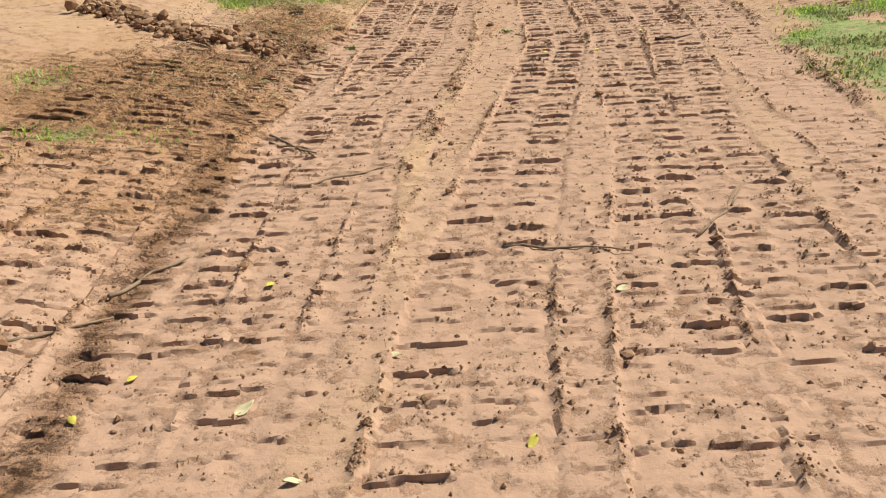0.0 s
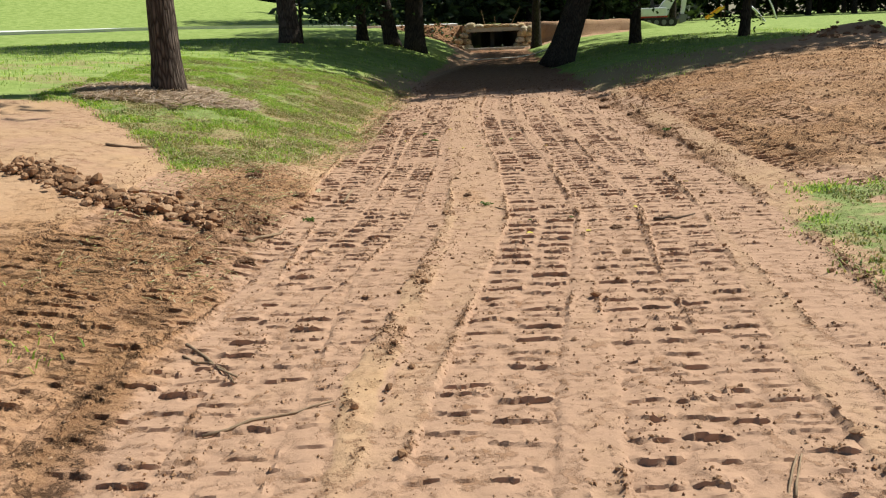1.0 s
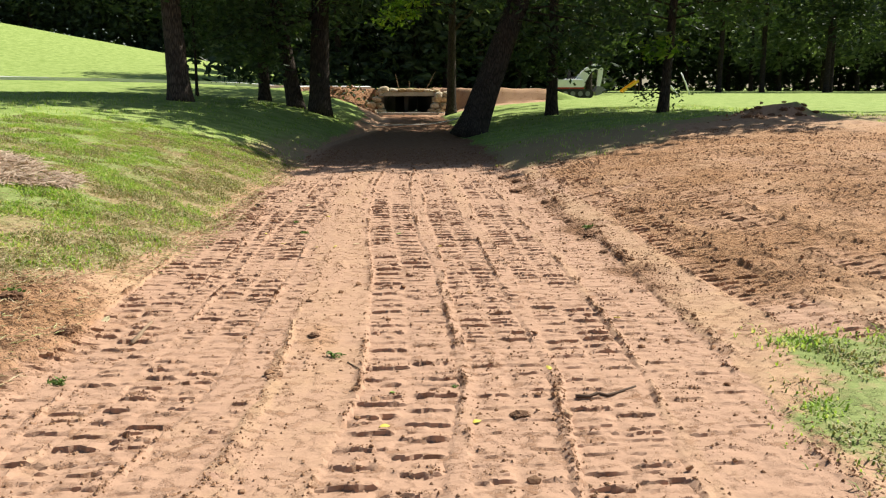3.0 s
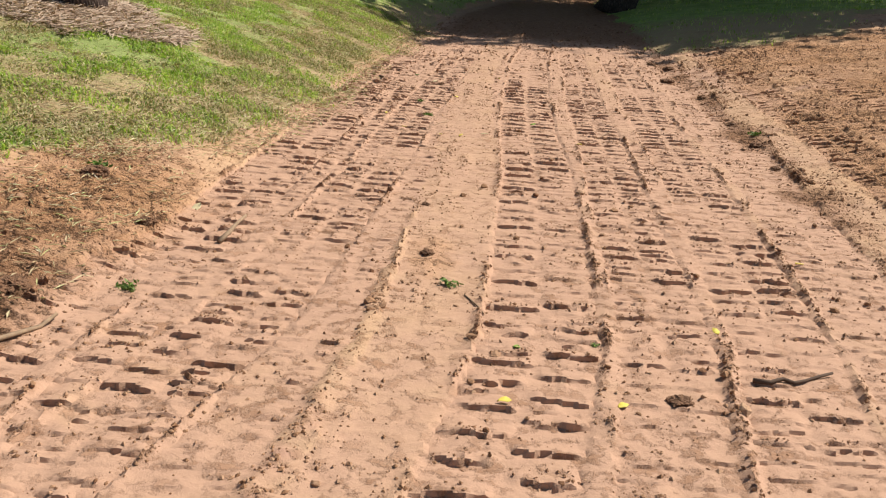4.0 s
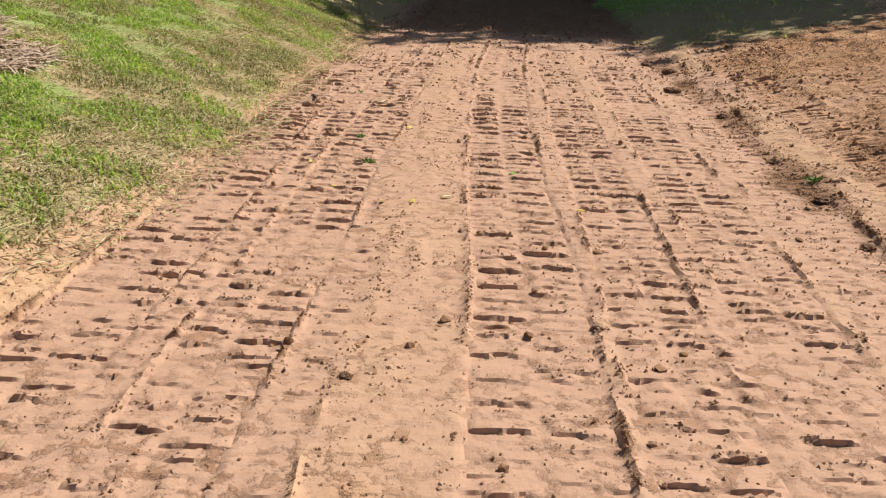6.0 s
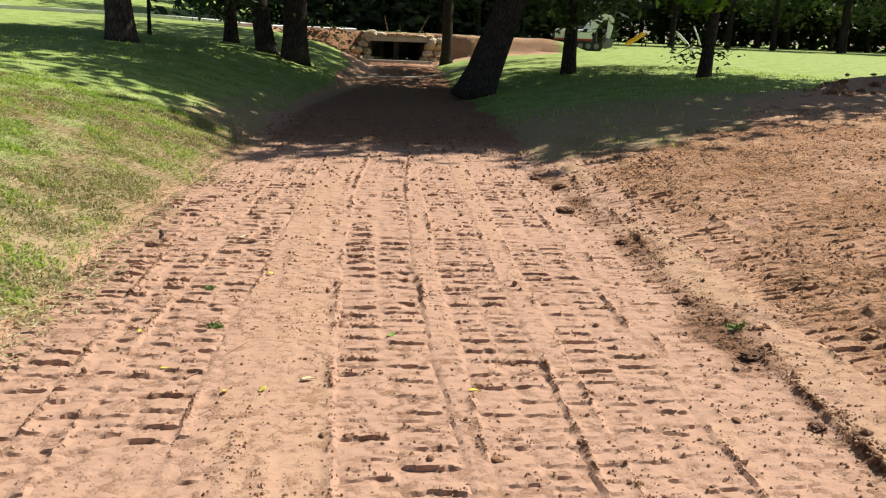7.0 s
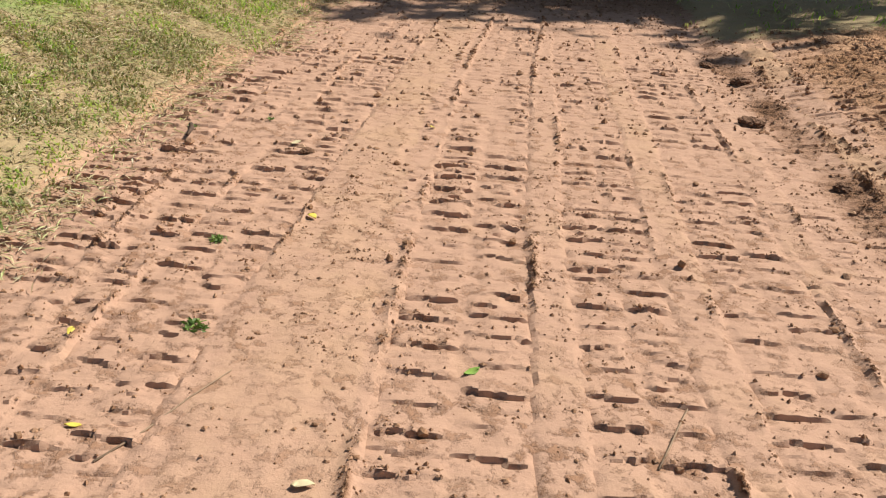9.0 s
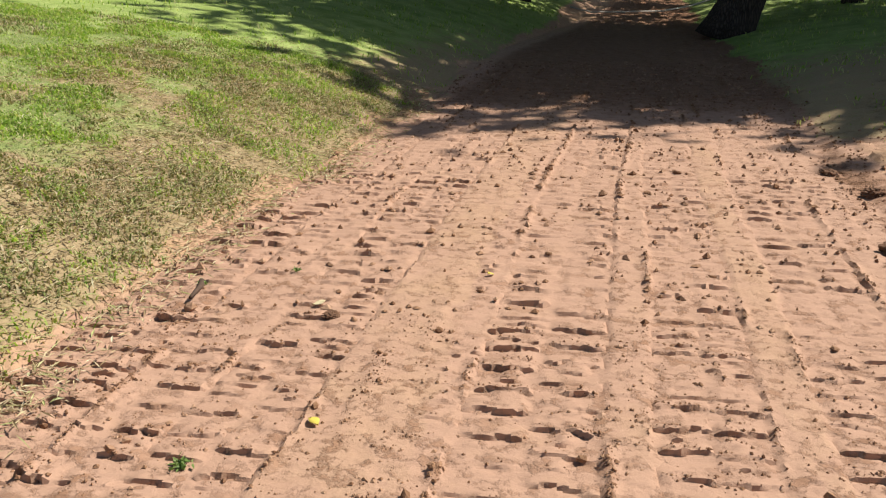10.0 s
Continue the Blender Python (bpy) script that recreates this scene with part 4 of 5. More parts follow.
# ---- excavator ----
def build_excavator(at, turn):
    root = tagged(empty("excavator", at, turn), "small white tracked excavator with raised boom on the far lawn", "excavator")
    root.scale = (0.84, 0.84, 0.84)
    for side in (-1, 1):
        ring = []
        for k in range(24):
            th = 2 * math.pi * k / 24
            ring.append((math.copysign(0.9, math.cos(th)) + 0.25 * math.cos(th), 0.27 + 0.27 * math.sin(th)))
        verts = [(x, side * 0.72 + w, z) for w in (-0.2, 0.2) for x, z in ring]
        faces = [(k, (k + 1) % 24, 24 + (k + 1) % 24, 24 + k) for k in range(24)] + [tuple(range(23, -1, -1)), tuple(range(24, 48))]
        tr = mesh_part("crawler_track", mesh_from("crawler_track", verts, faces, BLACK_RUBBER), root, "black rubber track")
        for k in range(4):
            bm = bmesh.new()
            bmesh.ops.create_cone(bm, segments=16, radius1=0.16, radius2=0.16, depth=0.46, cap_ends=True, matrix=pose(-0.75 + 0.5 * k, side * 0.72, 0.27, 90, 0, 0))
            part("roller", bm, GREY_STEEL, tr)
    bm = bmesh.new()
    box(bm, (0, 0, 0.42), (1.3, 1.2, 0.25), bevel=0.03)
    part("undercarriage", bm, GREY_STEEL, root)
    bm = bmesh.new()
    box(bm, (-1.45, 0, 0.24), (0.10, 1.75, 0.38), bevel=0.03)
    box(bm, (-1.15, 0.4, 0.25), (0.6, 0.12, 0.14))
    box(bm, (-1.15, -0.4, 0.25), (0.6, 0.12, 0.14))
    part("dozer_blade", bm, GREY_STEEL, root)
    bm = bmesh.new()
    box(bm, (-0.35, 0, 0.88), (1.75, 1.6, 0.62), bevel=0.10)
    house = part("house", bm, WHITE_PAINT, root, "white painted engine house")
    bm = bmesh.new()
    box(bm, (-0.35, 0, 0.62), (1.78, 1.63, 0.10))
    part("stripe", bm, RED_PAINT, house, "thin red stripe")
    bm = bmesh.new()
    box(bm, (0.1, 0.3, 1.28), (0.5, 0.5, 0.2), bevel=0.05)
    box(bm, (-0.12, 0.3, 1.55), (0.12, 0.5, 0.5), (0, -8, 0), bevel=0.04)
    part("seat", bm, BLACK_RUBBER, root, "black operator's seat")

    def beam(name, pts, widths, mat, thick):
        bm = bmesh.new()
        rows = []
        for i, ((x, z), w) in enumerate(zip(pts, widths)):
            a, b = pts[max(0, i - 1)], pts[min(len(pts) - 1, i + 1)]
            d = Vector((b[0] - a[0], 0, b[1] - a[1])).normalized()
            nrm = Vector((-d.z, 0, d.x))
            rows.append([bm.verts.new(Vector((x, -0.35 + s * thick / 2, z)) + nrm * w * t / 2) for s, t in ((-1, -1), (1, -1), (1, 1), (-1, 1))])
        for r0, r1 in zip(rows, rows[1:]):
            for k in range(4):
                bm.faces.new((r0[k], r0[(k + 1) % 4], r1[(k + 1) % 4], r1[k]))
        bm.faces.new(rows[0][::-1])
        bm.faces.new(rows[-1])
        return part(name, bm, mat, root)
    beam("boom", [(0.35, 0.9), (0.6, 1.35), (0.95, 1.75), (1.4, 1.98), (1.8, 1.9)], [0.75, 0.6, 0.42, 0.3, 0.22], WHITE_PAINT, 0.24)
    beam("arm", [(1.62, 2.0), (1.82, 1.8), (1.76, 1.25), (1.68, 0.72)], [0.2, 0.3, 0.26, 0.18], WHITE_PAINT, 0.2)
    beam("ram", [(0.75, 1.0), (1.15, 1.72)], [0.1, 0.1], GREY_STEEL, 0.1)
    bm = bmesh.new()
    v = [(1.55, -0.6, 0.75), (1.95, -0.6, 0.70), (1.85, -0.6, 0.25), (1.5, -0.6, 0.15), (1.35, -0.6, 0.40)]
    front = [bm.verts.new(p) for p in v]
    back = [bm.verts.new((p[0], -0.1, p[2])) for p in v]
    bm.faces.new(front)
    bm.faces.new(back[::-1])
    for k in range(5):
        bm.faces.new((front[k], back[k], back[(k + 1) % 5], front[(k + 1) % 5]))
    part("bucket", bm, GREY_STEEL, root)


build_excavator(on(14.55, 50.8), 4)


# ---- far small things ----
def build_slide():
    at = on(23.4, 66.0)
    root = tagged(empty("playground_slide", at, 15), "yellow plastic playground slide under the far trees", "slide")
    bm = bmesh.new()
    box(bm, (0, 0, 0.45), (1.5, 0.4, 0.05), (0, -30, 0))
    box(bm, (0, 0.2, 0.52), (1.5, 0.04, 0.16), (0, -30, 0))
    box(bm, (0, -0.2, 0.52), (1.5, 0.04, 0.16), (0, -30, 0))
    part("chute", bm, YELLOW_PLASTIC, root)
    for y in (-0.22, 0.22):
        bm = bmesh.new()
        box(bm, (0.68, y, 0.42), (0.06, 0.06, 1.0))
        part("post", bm, DARK_WOOD, root)


build_slide()


def pole(a, b, r, label):
    a, b = Vector(a), Vector(b)
    v, q = tube([(0, 0, -0.1), tuple((b - a) * 0.5 + Vector((0.02, 0, 0.03))), tuple(b - a)], [r, r * 0.9, r * 0.7], 8, 0.04, 5)
    ob = new("pole", mesh_from("pole", v, q, WHITE_PAINT, smooth=True))
    ob.location = a
    return tagged(ob, label, "pole")


p = on(25.4, 60)
pole(p, (24.7, 60, 2.35), 0.06, "pale pole leaning on the far lawn")
p = on(21.3, 52)
pole(p, (20.1, 52, 1.95), 0.06, "pale pole leaning beside a lawn tree")
p = on(21.6, 53)
pole(p, (20.6, 53, 1.85), 0.05, "pale pole leaning beside a lawn tree")


# ---- twigs ----
def twig(points, r, label, mat, seed, name="twig"):
    rng = random.Random(seed)
    pts = []
    for (x0, y0), (x1, y1) in zip(points, points[1:]):
        for f in (0, 0.33, 0.66):
            x, y = x0 + (x1 - x0) * f + rng.uniform(-1, 1) * r, y0 + (y1 - y0) * f + rng.uniform(-1, 1) * r
            pts.append((x, y, ground_z(x, y) + r * rng.uniform(0.5, 1.4)))
    x, y = points[-1]
    pts.append((x, y, ground_z(x, y) + r * 1.6))
    o = Vector(pts[0])
    v, q = tube([Vector(p) - o for p in pts], [r * (1 - 0.6 * i / len(pts)) for i in range(len(pts))], 7, 0.12, seed)
    ob = new(name, mesh_from(name, v, q, mat, smooth=True))
    ob.location = o
    return tagged(ob, label, "twig", "twigs on the dirt")


for i, (pts, r, mat) in enumerate((
        (((0.22, 3.9), (0.45, 3.83), (0.68, 3.74)), 0.006, WOOD), (((0.95, 3.84), (1.13, 4.08), (1.29, 4.36)), 0.006, WOOD),
        (((-1.21, 3.65), (-1.11, 3.87), (-1.0, 3.98)), 0.009, WOOD), (((-0.91, 5.68), (-0.62, 5.26)), 0.008, WOOD),
        (((-0.65, 4.75), (-0.42, 4.9), (-0.21, 4.97)), 0.007, WOOD), (((-0.9, 5.55), (-0.7, 5.4), (-0.62, 5.2)), 0.006, WOOD),
        (((-0.38, 8.95), (-0.33, 9.30)), 0.014, WOOD), (((-0.96, 7.55), (-0.84, 7.68), (-0.74, 7.95)), 0.014, WOOD),
        (((1.83, 7.73), (1.98, 7.76), (2.15, 7.84)), 0.010, DARK_WOOD), (((1.25, 3.6), (1.35, 3.74)), 0.005, WOOD),
        (((1.17, 4.11), (1.31, 4.37)), 0.005, WOOD), (((0.80, 8.42), (0.88, 8.22)), 0.005, WOOD),
        (((-1.45, 3.3), (-1.15, 3.52)), 0.007, WOOD), (((-2.6, 10.1), (-2.2, 10.15)), 0.014, WOOD), (((-0.05, 14.85), (0.0, 14.55)), 0.016, DARK_WOOD),
        (((0.47, 11.9), (0.72, 12.35)), 0.004, WOOD), (((1.95, 12.0), (2.1, 12.3)), 0.004, WOOD))):
    twig(pts, r, "thin bare twig lying on the tan dirt" if mat is WOOD else "dark bent stick pressed into the dirt", mat, 300 + i)
for i, (a, b) in enumerate((((4.95, 48.6, 1.3), (4.75, 48.5, 2.05)), ((6.3, 48.6, 1.3), (6.75, 48.4, 2.15)), ((5.5, 48.7, 1.3), (5.45, 48.6, 1.7)))):
    v, q = tube([(0, 0, -0.05), tuple(Vector(b) - Vector(a))], [0.022, 0.01], 6, 0.1, i)
    ob = new("stick", mesh_from("stick", v, q, WOOD))
    ob.location = a
    tagged(ob, "bare stick stuck in the earth over the culvert", "stick")


def build_hose():
    pts = [(x, y, float(land(x, y)) + 0.04) for x, y in ((2.3, 34.9), (2.9, 35.6), (3.9, 35.95), (4.85, 36.4), (5.4, 37.7), (6.0, 38.7), (6.75, 39.6), (7.4, 40.2), (7.9, 40.7))]
    o = Vector(pts[0])
    v, q = tube([Vector(p) - o for p in pts], [0.024] * len(pts), 8, 0.06, 71)
    ob = new("hose", mesh_from("hose", v, q, CONCRETE, smooth=True))
    ob.location = o
    tagged(ob, "pale hose lying across the shaded channel and its bank", "hose")


build_hose()


# ---- fallen leaves ----
def fallen_leaf(x, y, size, mat, label, seed):
    rng = random.Random(seed)
    verts, faces = [], []
    rows = 6
    for i in range(rows + 1):
        f = i / rows
        w = 0.5 * math.sin(math.pi * f ** 0.8) * (0.85 + 0.3 * rng.random())
        for s in (-1, 0, 1):
            verts.append(((f - 0.5) * size, s * w * size * 0.55, size * (0.10 * s * s + 0.12 * math.sin(f * 3 + seed))))
    for i in range(rows):
        for k in range(2):
            faces.append((i * 3 + k, i * 3 + k + 1, i * 3 + 4 + k, i * 3 + 3 + k))
    ob = new("fallen_leaf", mesh_from("fallen_leaf", verts, faces, mat, smooth=True))
    ob.matrix_world = pose(x, y, ground_z(x, y) + size * 0.10, rng.uniform(-12, 12), rng.uniform(-12, 12), rng.uniform(0, 360))
    mod = ob.modifiers.new("thickness", "SOLIDIFY")
    mod.thickness = 0.0012
    tagged(ob, label, "leaf", "fallen leaves")


for i, (x, y, s, mat) in enumerate((
        (-0.19, 3.13, 0.05, PALE_LEAF), (-0.64, 3.68, 0.045, YELLOW_LEAF), (-0.97, 3.1, 0.045, YELLOW_LEAF), (-1.07, 2.89, 0.04, YELLOW_LEAF), (0.16, 2.64, 0.05, YELLOW_LEAF),
        (0.57, 3.45, 0.05, PALE_LEAF), (-0.6, 2.88, 0.07, PALE_LEAF), (-0.43, 2.55, 0.05, PALE_LEAF), (0.92, 7.49, 0.05, YELLOW_LEAF), (1.32, 7.52, 0.05, YELLOW_LEAF), (2.48, 9.04, 0.05, YELLOW_LEAF),
        (-0.63, 9.44, 0.08, PALE_LEAF), (0.99, 7.92, 0.05, GREEN_LEAF), (1.81, 8.16, 0.05, YELLOW_LEAF), (1.74, 11.68, 0.06, YELLOW_LEAF), (0.66, 11.72, 0.045, YELLOW_LEAF), (0.82, 11.73, 0.05, YELLOW_LEAF),
        (0.18, 12.5, 0.045, YELLOW_LEAF), (1.45, 12.43, 0.06, GREEN_LEAF), (0.36, 12.05, 0.045, YELLOW_LEAF), (1.01, 11.84, 0.06, PALE_LEAF), (0.79, 13.58, 0.06, YELLOW_LEAF), (1.29, 15.03, 0.05, YELLOW_LEAF), (0.56, 14.6, 0.06, PALE_LEAF))):
    fallen_leaf(x, y, s, mat, {"fallen_leaf": "yellow fallen leaf lying on the dirt", "pale_fallen_leaf": "dry pale leaf lying on the dirt", "green_fallen_leaf": "green fallen leaf lying on the dirt"}[mat.name], 400 + i)


# ---- weeds ----
def weed(x, y, size, seed):
    rng = np.random.default_rng(seed)
    root = tagged(empty("weed", (x, y, ground_z(x, y))), "small green weed sprouting from the dirt", "weed", "weeds in the track")
    n = 16
    for k in range(3):
        th = k * 2.1 + seed
        v, q = tube([(0, 0, -0.01), (math.cos(th) * size * 0.3, math.sin(th) * size * 0.3, size * 0.4), (math.cos(th) * size * 0.8, math.sin(th) * size * 0.8, size * 0.45)], [0.003, 0.0025, 0.001], 5)
        mesh_part("stem", mesh_from("stem", v, q, GREEN_LEAF), root)
    v, q = leaf_cloud(rng, [(0, 0, size * 0.3), (size * 0.4, 0, size * 0.25), (-size * 0.3, size * 0.3, size * 0.25)], (size * 0.35, size * 0.35, size * 0.15), n, size * 0.28)
    v[:, 2] = np.maximum(v[:, 2], 0.004)
    mesh_part("foliage", bulk_mesh("foliage", v, q, WEED), root)


for i, (x, y, s) in enumerate(((0.45, 13.3, 0.085), (0.54, 12.62, 0.10), (-0.04, 14.8, 0.06), (0.73, 8.51, 0.09), (3.35, 12.37, 0.12), (0.35, 15.0, 0.05), (-1.2, 9.6, 0.12), (1.3, 8.0, 0.04), (-0.6, 8.3, 0.1))):
    weed(x, y, s * 0.5, 500 + i)


# ---- pine straw round the oak ----
def build_mulch():
    rng = np.random.default_rng(77)
    n = 7000
    r = 1.05 * rng.random(n) ** 0.6
    th = rng.random(n) * 2 * np.pi
    x, y = -2.8 + r * np.cos(th) * 1.05, 13.3 + r * np.sin(th)
    keep = (vnoise(x, y, 0.35, 66) * 0.5 + r / 1.05 * 0.75) < 0.98
    x, y = x[keep], y[keep]
    n = len(x)
    a = rng.random(n) * 2 * np.pi
    L, w = rng.uniform(0.06, 0.15, n), 0.005
    z = land(x, y) + 0.012 + 0.03 * rng.random(n)
    tilt = rng.uniform(-0.25, 0.25, n)
    dx, dy = np.cos(a) * L, np.sin(a) * L
    px, py = -np.sin(a) * w, np.cos(a) * w
    v = np.stack([np.stack([x - dx + px, y - dy + py, z - tilt * L], -1), np.stack([x - dx - px, y - dy - py, z - tilt * L], -1), np.stack([x + dx - px, y + dy - py, z + tilt * L], -1), np.stack([x + dx + px, y + dy + py, z + tilt * L + 0.004], -1)], 1).reshape(-1, 3)
    q = np.arange(n)[:, None] * 4 + np.arange(4)[None]
    tagged(new("pine_straw", bulk_mesh("pine_straw", v, q, MULCH)), "brown pine straw bed round the oak's foot", "mulch", kind="stuff")


build_mulch()


def build_litter():
    """Dry straw and torn leaves lying along the edge of the lawn."""
    rng = np.random.default_rng(78)
    n = 120000
    x, y = rng.uniform(-3.2, 0.6, n), rng.uniform(9.0, 21, n)
    cover = grass_cover(x - 0.28, y)
    keep = rng.random(n) < cover * straw_cover(x, y) * (0.3 + 0.9 * vnoise(x, y, 0.4, 67)) * 0.8
    x2, y2 = rng.uniform(-1.9, -0.5, 9000), rng.uniform(6.2, 10.6, 9000)
    some = rng.random(9000) < 0.35 * vnoise(x2, y2, 0.5, 68) * sstep(0.0, -0.2, x2 - left_edge(y2))
    x, y = np.concatenate([x[keep], x2[some]]), np.concatenate([y[keep], y2[some]])
    n = len(x)
    a = rng.random(n) * 2 * np.pi
    L, w = rng.uniform(0.012, 0.05, n), rng.uniform(0.002, 0.006, n)
    z = land(x, y) + relief(x, y)[0] + 0.006 + 0.018 * rng.random(n)
    tilt = rng.uniform(-0.5, 0.5, n)
    dx, dy, px, py = np.cos(a) * L, np.sin(a) * L, -np.sin(a) * w, np.cos(a) * w
    v = np.stack([np.stack([x - dx, y - dy, z - tilt * L * 0.5], -1), np.stack([x - px, y - py, z + 0.004], -1), np.stack([x + dx, y + dy, z + tilt * L * 0.5], -1), np.stack([x + px, y + py, z + 0.003], -1)], 1).reshape(-1, 3)
    q = np.arange(n)[:, None] * 4 + np.arange(4)[None]
    tagged(new("straw_litter", bulk_mesh("straw_litter", v, q, STRAW)), "dry straw and torn leaves along the lawn's edge", "litter", kind="stuff")


build_litter()


# ---- grass ----
def blades(name, label, mat, seed, n, area, size, dense, cover=None):
    rng = np.random.default_rng(seed)
    x0, x1, y0, y1 = area
    x, y = rng.uniform(x0, x1, n), rng.uniform(y0, y1, n)
    c = (cover or grass_cover)(x, y)
    clump = fbm(x, y, 0.35, seed + 3)
    keep = rng.random(n) < np.clip(c, 0, 1) * dense(x, y) * (0.25 + 1.2 * sstep(0.35, 0.65, clump))
    x, y, clump = x[keep], y[keep], clump[keep]
    n = len(x)
    z = land(x, y) - 0.008
    h = size * rng.uniform(0.5, 1.3, n) * (0.55 + 0.8 * sstep(0.35, 0.7, clump))
    th = rng.random(n) * 2 * np.pi
    w = 0.0035 + 0.055 * h * rng.uniform(0.6, 1.1, n)
    bend = h * rng.uniform(0.5, 1.5, n)
    dx, dy, px, py = np.cos(th), np.sin(th), -np.sin(th) * w, np.cos(th) * w
    v = np.stack([np.stack([x + px, y + py, z], -1), np.stack([x - px, y - py, z], -1),
                  np.stack([x + dx * bend * 0.35 - px * 0.7, y + dy * bend * 0.35 - py * 0.7, z + h * 0.62], -1), np.stack([x + dx * bend * 0.35 + px * 0.7, y + dy * bend * 0.35 + py * 0.7, z + h * 0.62], -1),
                  np.stack([x + dx * bend, y + dy * bend, z + h * 0.72], -1)], 1).reshape(-1, 3)
    b = np.arange(n)[:, None] * 5
    tris = np.concatenate([b + np.array([[0, 1, 2]]), b + np.array([[0, 2, 3]]), b + np.array([[3, 2, 4]])])
    tagged(new(name, bulk_mesh(name, v, tris, mat)), label, "grass", kind="stuff")


blades("lawn_grass", "bright green lawn grass with thin dry patches", GRASS, 21, 250000, (-4.2, 0.4, 9.2, 20.5), 0.042, lambda x, y: np.clip(1.0 - 0.75 * straw_cover(x, y), 0, 1) * np.clip(1.3 - 0.03 * (y - 9), 0.4, 1) * (1 - np.exp(-(((x + 2.8) / 0.95) ** 2 + ((y - 13.3) / 0.9) ** 2) ** 2)))
blades("dry_grass", "dry straw-coloured grass along the torn lawn edge", DRY_GRASS, 22, 150000, (-4.2, 0.4, 9.2, 20.5), 0.036, lambda x, y: 0.35 + 0.65 * straw_cover(x, y) - (np.exp(-(((x + 2.8) / 0.95) ** 2 + ((y - 13.3) / 0.9) ** 2) ** 2)))
blades("verge_grass", "rough green grass on the verge of the dirt track", GRASS, 23, 60000, (2.2, 6.4, 4.9, 8.9), 0.036, lambda x, y: 0.6 * sstep(0.3, 0.6, fbm(x, y, 0.8, 88)))
blades("verge_dry_grass", "dry tufts among the verge grass", DRY_GRASS, 24, 34000, (2.2, 6.4, 4.9, 8.9), 0.036, lambda x, y: 0.9 + 0 * x)
blades("outer_grass", "mown lawn grass under and between the trees", GRASS, 25, 60000, (-14, 14, 12.5, 34), 0.06, lambda x, y: np.where((x > -4.2) & (x < 0.4) & (y < 20.5), 0.0, 0.9 - 0.4 * sstep(2, 3.5, x) * sstep(25, 21, y)))
blades("weed_grass", "small grass tufts in the torn soil", GRASS, 26, 7000, (-3.0, -1.0, 4.6, 7.2), 0.035, lambda x, y: 1.0 + 0 * x)


# ---- clods ----
def build_clods(name, label, seed, n, area, size, weight, fine=False, spots=None):
    rng = np.random.default_rng(seed)
    if spots is None:
        x0, x1, y0, y1 = area
        x, y = rng.uniform(x0, x1, n), rng.uniform(y0, y1, n)
        h, crumbs, _, _, _ = relief(x, y)
        keep = rng.random(n) < crumbs ** (1.3 if fine else 2.0) * weight
        x, y, h = x[keep], y[keep], h[keep]
    else:
        x, y = spots[:, 0], spots[:, 1]
        h = relief(x, y)[0] + spots[:, 2]
    n = len(x)
    if fine:
        nb = 6
        bv = np.array([(1, 0, 0), (-1, 0, 0), (0, 1, 0), (0, -1, 0), (0, 0, 1), (0, 0, -1.0)])
        bf = np.array([(0, 2, 4), (2, 1, 4), (1, 3, 4), (3, 0, 4), (2, 0, 5), (1, 2, 5), (3, 1, 5), (0, 3, 5)])
    else:
        nb, g = 12, (1 + 5 ** 0.5) / 2
        bv = np.array([(-1, g, 0), (1, g, 0), (-1, -g, 0), (1, -g, 0), (0, -1, g), (0, 1, g), (0, -1, -g), (0, 1, -g), (g, 0, -1), (g, 0, 1), (-g, 0, -1), (-g, 0, 1)]) / 1.9
        bf = np.array([(0, 11, 5), (0, 5, 1), (0, 1, 7), (0, 7, 10), (0, 10, 11), (1, 5, 9), (5, 11, 4), (11, 10, 2), (10, 7, 6), (7, 1, 8), (3, 9, 4), (3, 4, 2), (3, 2, 6), (3, 6, 8), (3, 8, 9), (4, 9, 5), (2, 4, 11), (6, 2, 10), (8, 6, 7), (9, 8, 1)])
    s = size * np.exp(np.clip(rng.normal(0, 0.5, (n, 1, 1)), -1.2, 0.85))
    jit = bv[None] * (1 + rng.uniform(-0.35, 0.35, (n, nb, 1))) * rng.uniform(0.6, 1.3, (n, 1, 3))
    a = rng.random(n) * 2 * np.pi
    ca, sa = np.cos(a)[:, None], np.sin(a)[:, None]
    jx, jy, jz = jit[..., 0] * ca - jit[..., 1] * sa, jit[..., 0] * sa + jit[..., 1] * ca, jit[..., 2] * 0.75
    v = np.stack([jx, jy, jz], -1) * s + np.stack([x, y, land(x, y) + h + 0.25 * s[:, 0, 0]], -1)[:, None]
    f = np.arange(n)[:, None, None] * nb + bf[None]
    tagged(new(name, bulk_mesh(name, v.reshape(-1, 3), f.reshape(-1, 3), CLOD)), label, "soil", kind="stuff")


build_clods("soil_crumbs", "loose brown crumbs of soil along the tracks", 31, 420000, (-2.2, 4.0, 2.4, 14.5), 0.0042, 1.0, fine=True)
build_clods("far_crumbs", "loose brown crumbs further along the tracks", 34, 50000, (-1.5, 5.0, 14.5, 24), 0.010, 1.0, fine=True)
build_clods("soil_clods", "dark clods heaped along the berm and torn edge", 32, 45000, (-3.4, 4.4, 2.4, 20), 0.010, 0.4)
build_clods("field_clods", "brown clods over the rough dirt field", 33, 80000, (3.2, 10.5, 8.5, 20.5), 0.0085, 0.8, fine=True)
build_clods("heap_rubble", "brown rubble on the heap of dug soil", 37, 2600, (7.5, 12.0, 21.9, 23.1), 0.032, 0.55)

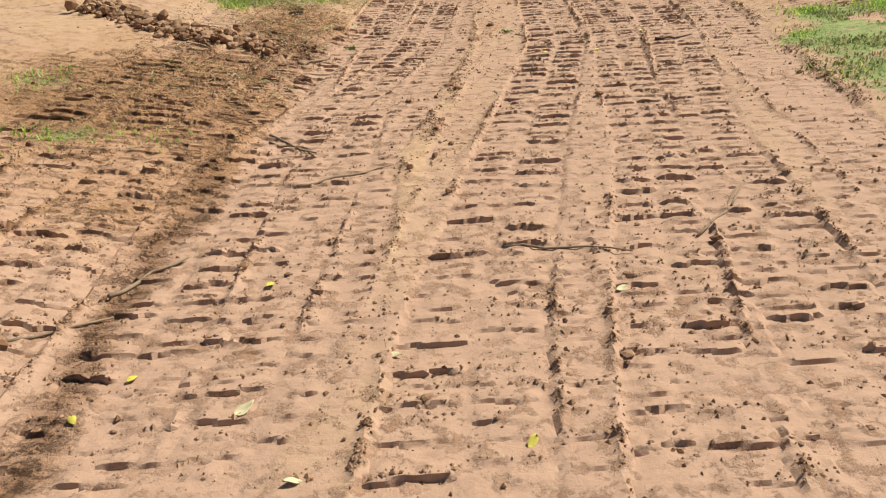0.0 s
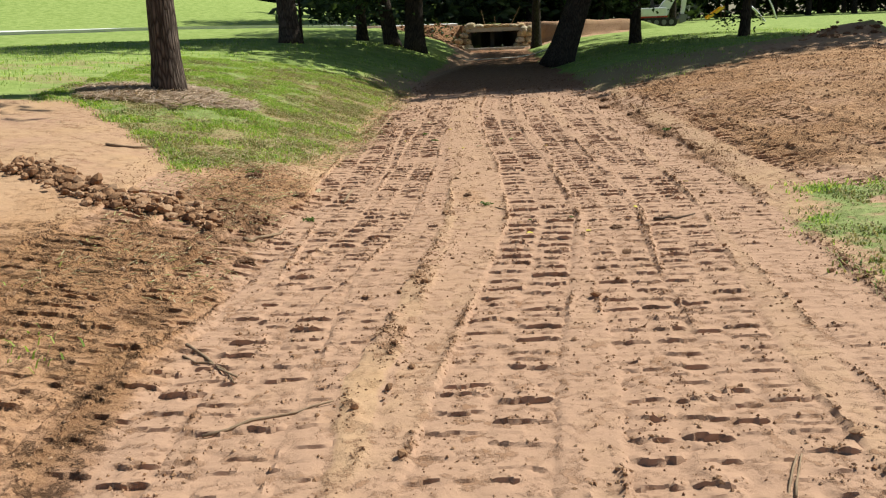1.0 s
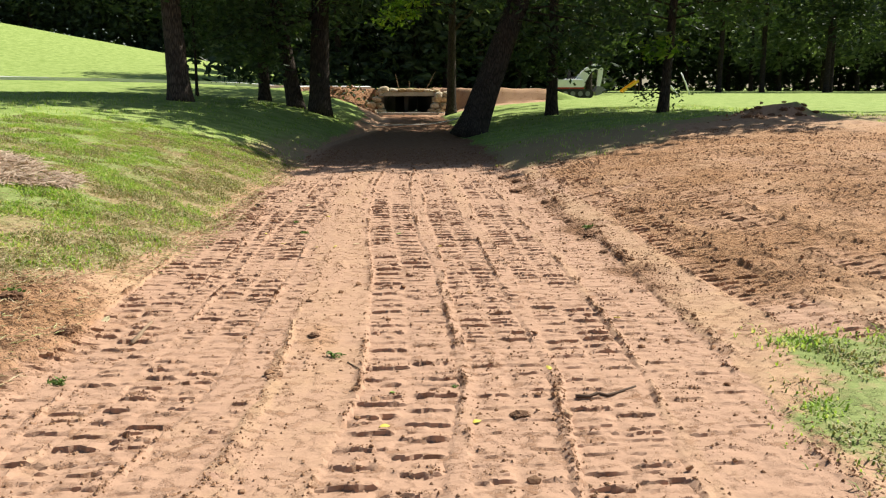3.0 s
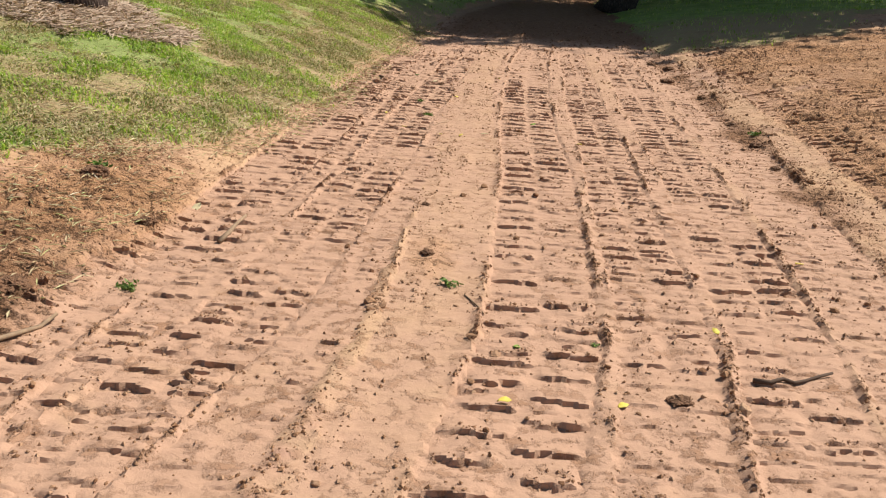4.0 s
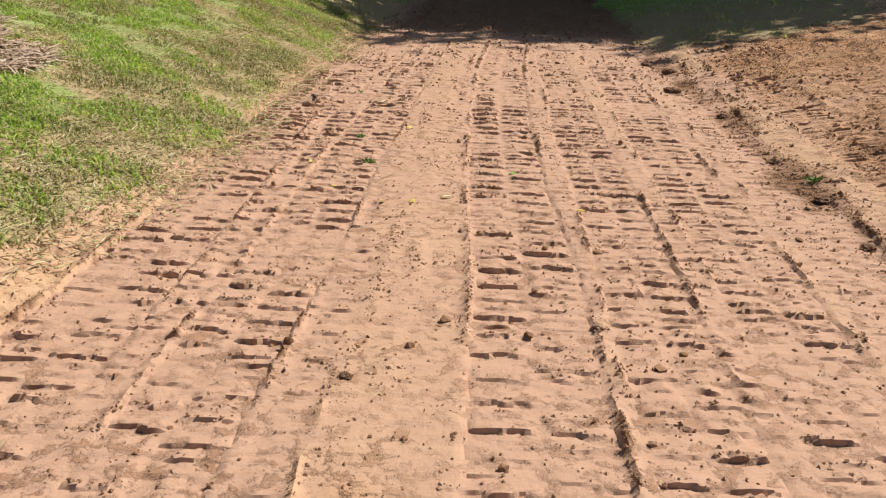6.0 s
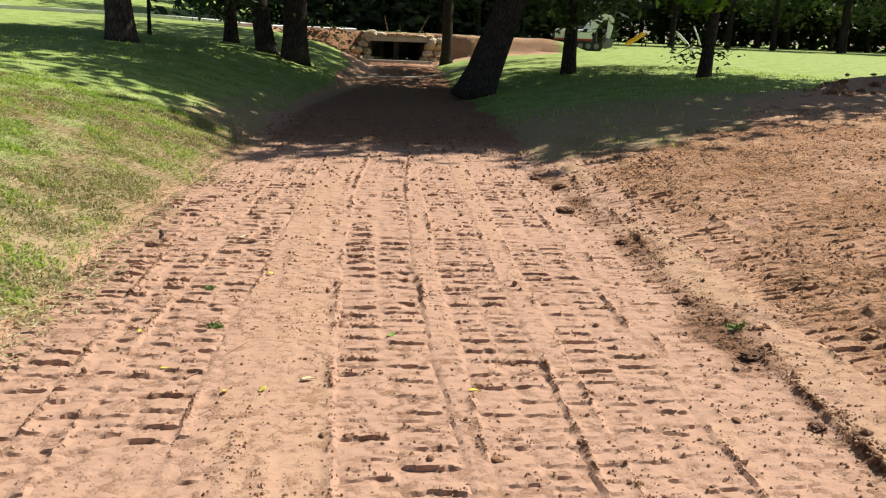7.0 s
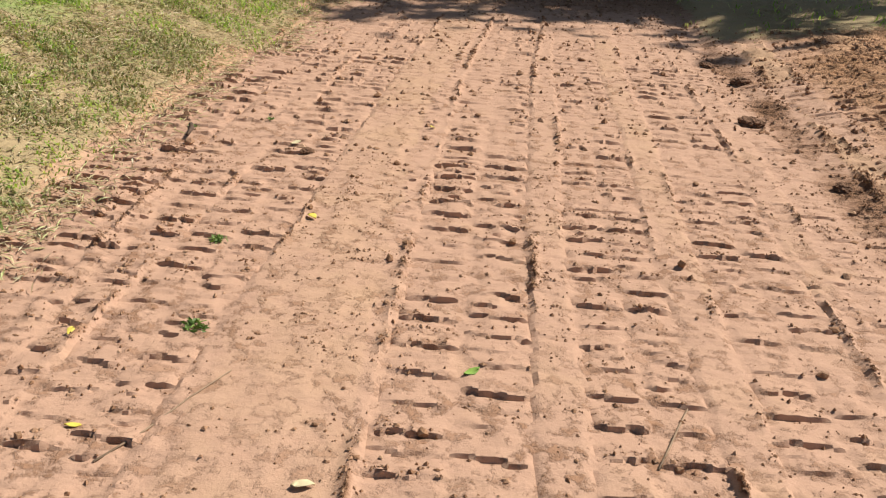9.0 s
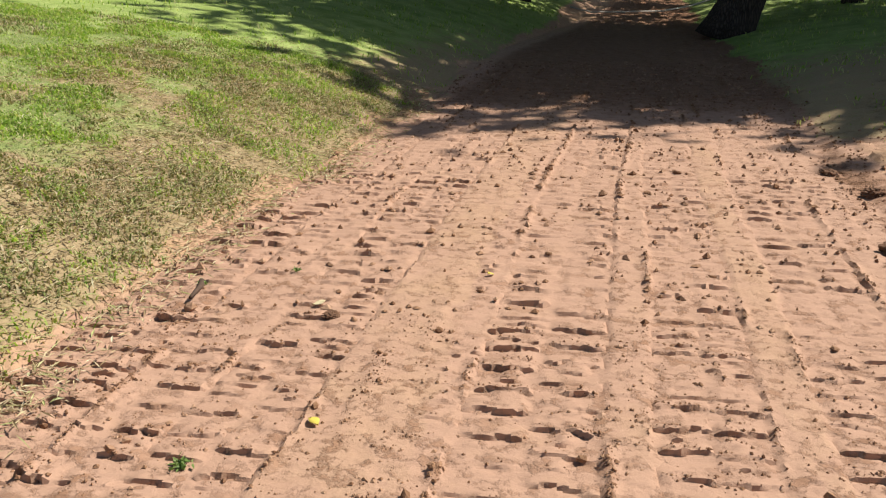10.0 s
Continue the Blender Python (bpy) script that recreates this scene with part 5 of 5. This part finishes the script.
rrng = np.random.default_rng(55)
rf = rrng.random(900)
ridge = np.stack([-2.95 + 1.75 * rf + rrng.normal(0, 0.05, 900), 8.85 - 1.05 * rf + rrng.normal(0, 0.10, 900) + 0.10 * np.sin(9 * rf), np.abs(rrng.normal(0, 0.022, 900))], -1)
build_clods("ridge_rubble", "dark torn soil heaped in a low ragged ridge", 38, 0, None, 0.022, 1.0, spots=ridge)
build_clods("bank_rubble", "brown rubble and clods on the bank beside the culvert", 35, 900, (0.6, 3.6, 45.8, 49.2), 0.055, 1.0)


def lump(x, y, size, seed, label, mat=None):
    """A large clod of soil with uneven sides."""
    bm = bmesh.new()
    bmesh.ops.create_icosphere(bm, subdivisions=4, radius=1)
    off = Vector((seed * 3.1, seed * 1.7, 0.3))
    for v in bm.verts:
        v.co *= 1 + 0.45 * noise.noise(v.co * 1.7 + off) + 0.30 * noise.noise(v.co * 4.5 + off) + 0.16 * noise.noise(v.co * 11 + off)
        v.co = Vector((v.co.x * size * 1.2, v.co.y * size, v.co.z * size * 0.5))
    me = bpy.data.meshes.new("clod")
    bm.to_mesh(me)
    bm.free()
    me.materials.append(mat or CLOD_BIG)
    ob = new("clod", me)
    ob.matrix_world = pose(x, y, ground_z(x, y) + size * 0.2, 0, 0, seed * 57)
    tagged(ob, label, "clod", "large clods")


for i, (x, y, s) in enumerate(((-2.75, 8.75, 0.10), (-2.5, 8.6, 0.13), (-2.3, 8.45, 0.11), (-2.12, 8.4, 0.14), (-1.95, 8.25, 0.10), (-1.8, 8.2, 0.12), (-1.6, 8.05, 0.09), (-1.4, 7.9, 0.10), (-0.88, 7.1, 0.08), (-1.18, 9.5, 0.09), (-0.98, 8.1, 0.09), (-1.25, 7.9, 0.07), (-0.75, 9.0, 0.06),
                               (0.63, 8.9, 0.045), (0.60, 9.75, 0.03), (1.52, 7.57, 0.05), (0.64, 14.49, 0.05), (3.36, 15.62, 0.11), (3.64, 16.77, 0.10), (3.45, 14.4, 0.07), (3.3, 12.9, 0.06), (3.24, 12.0, 0.07), (3.12, 11.2, 0.06), (3.55, 17.4, 0.08))):
    lump(x, y, s * (0.45 if i < 8 else 0.65), i + 1, "large dark clod of torn soil on the ground")
for i in range(16):
    a = i * 2.39
    lump(10.9 + 0.10 * i ** 0.5 * math.cos(a) * 2.4, 22.5 + 0.1 * i ** 0.5 * math.sin(a) * 1.6, 0.04 + 0.025 * (i % 3), 40 + i, "clod on the heap of dug soil")
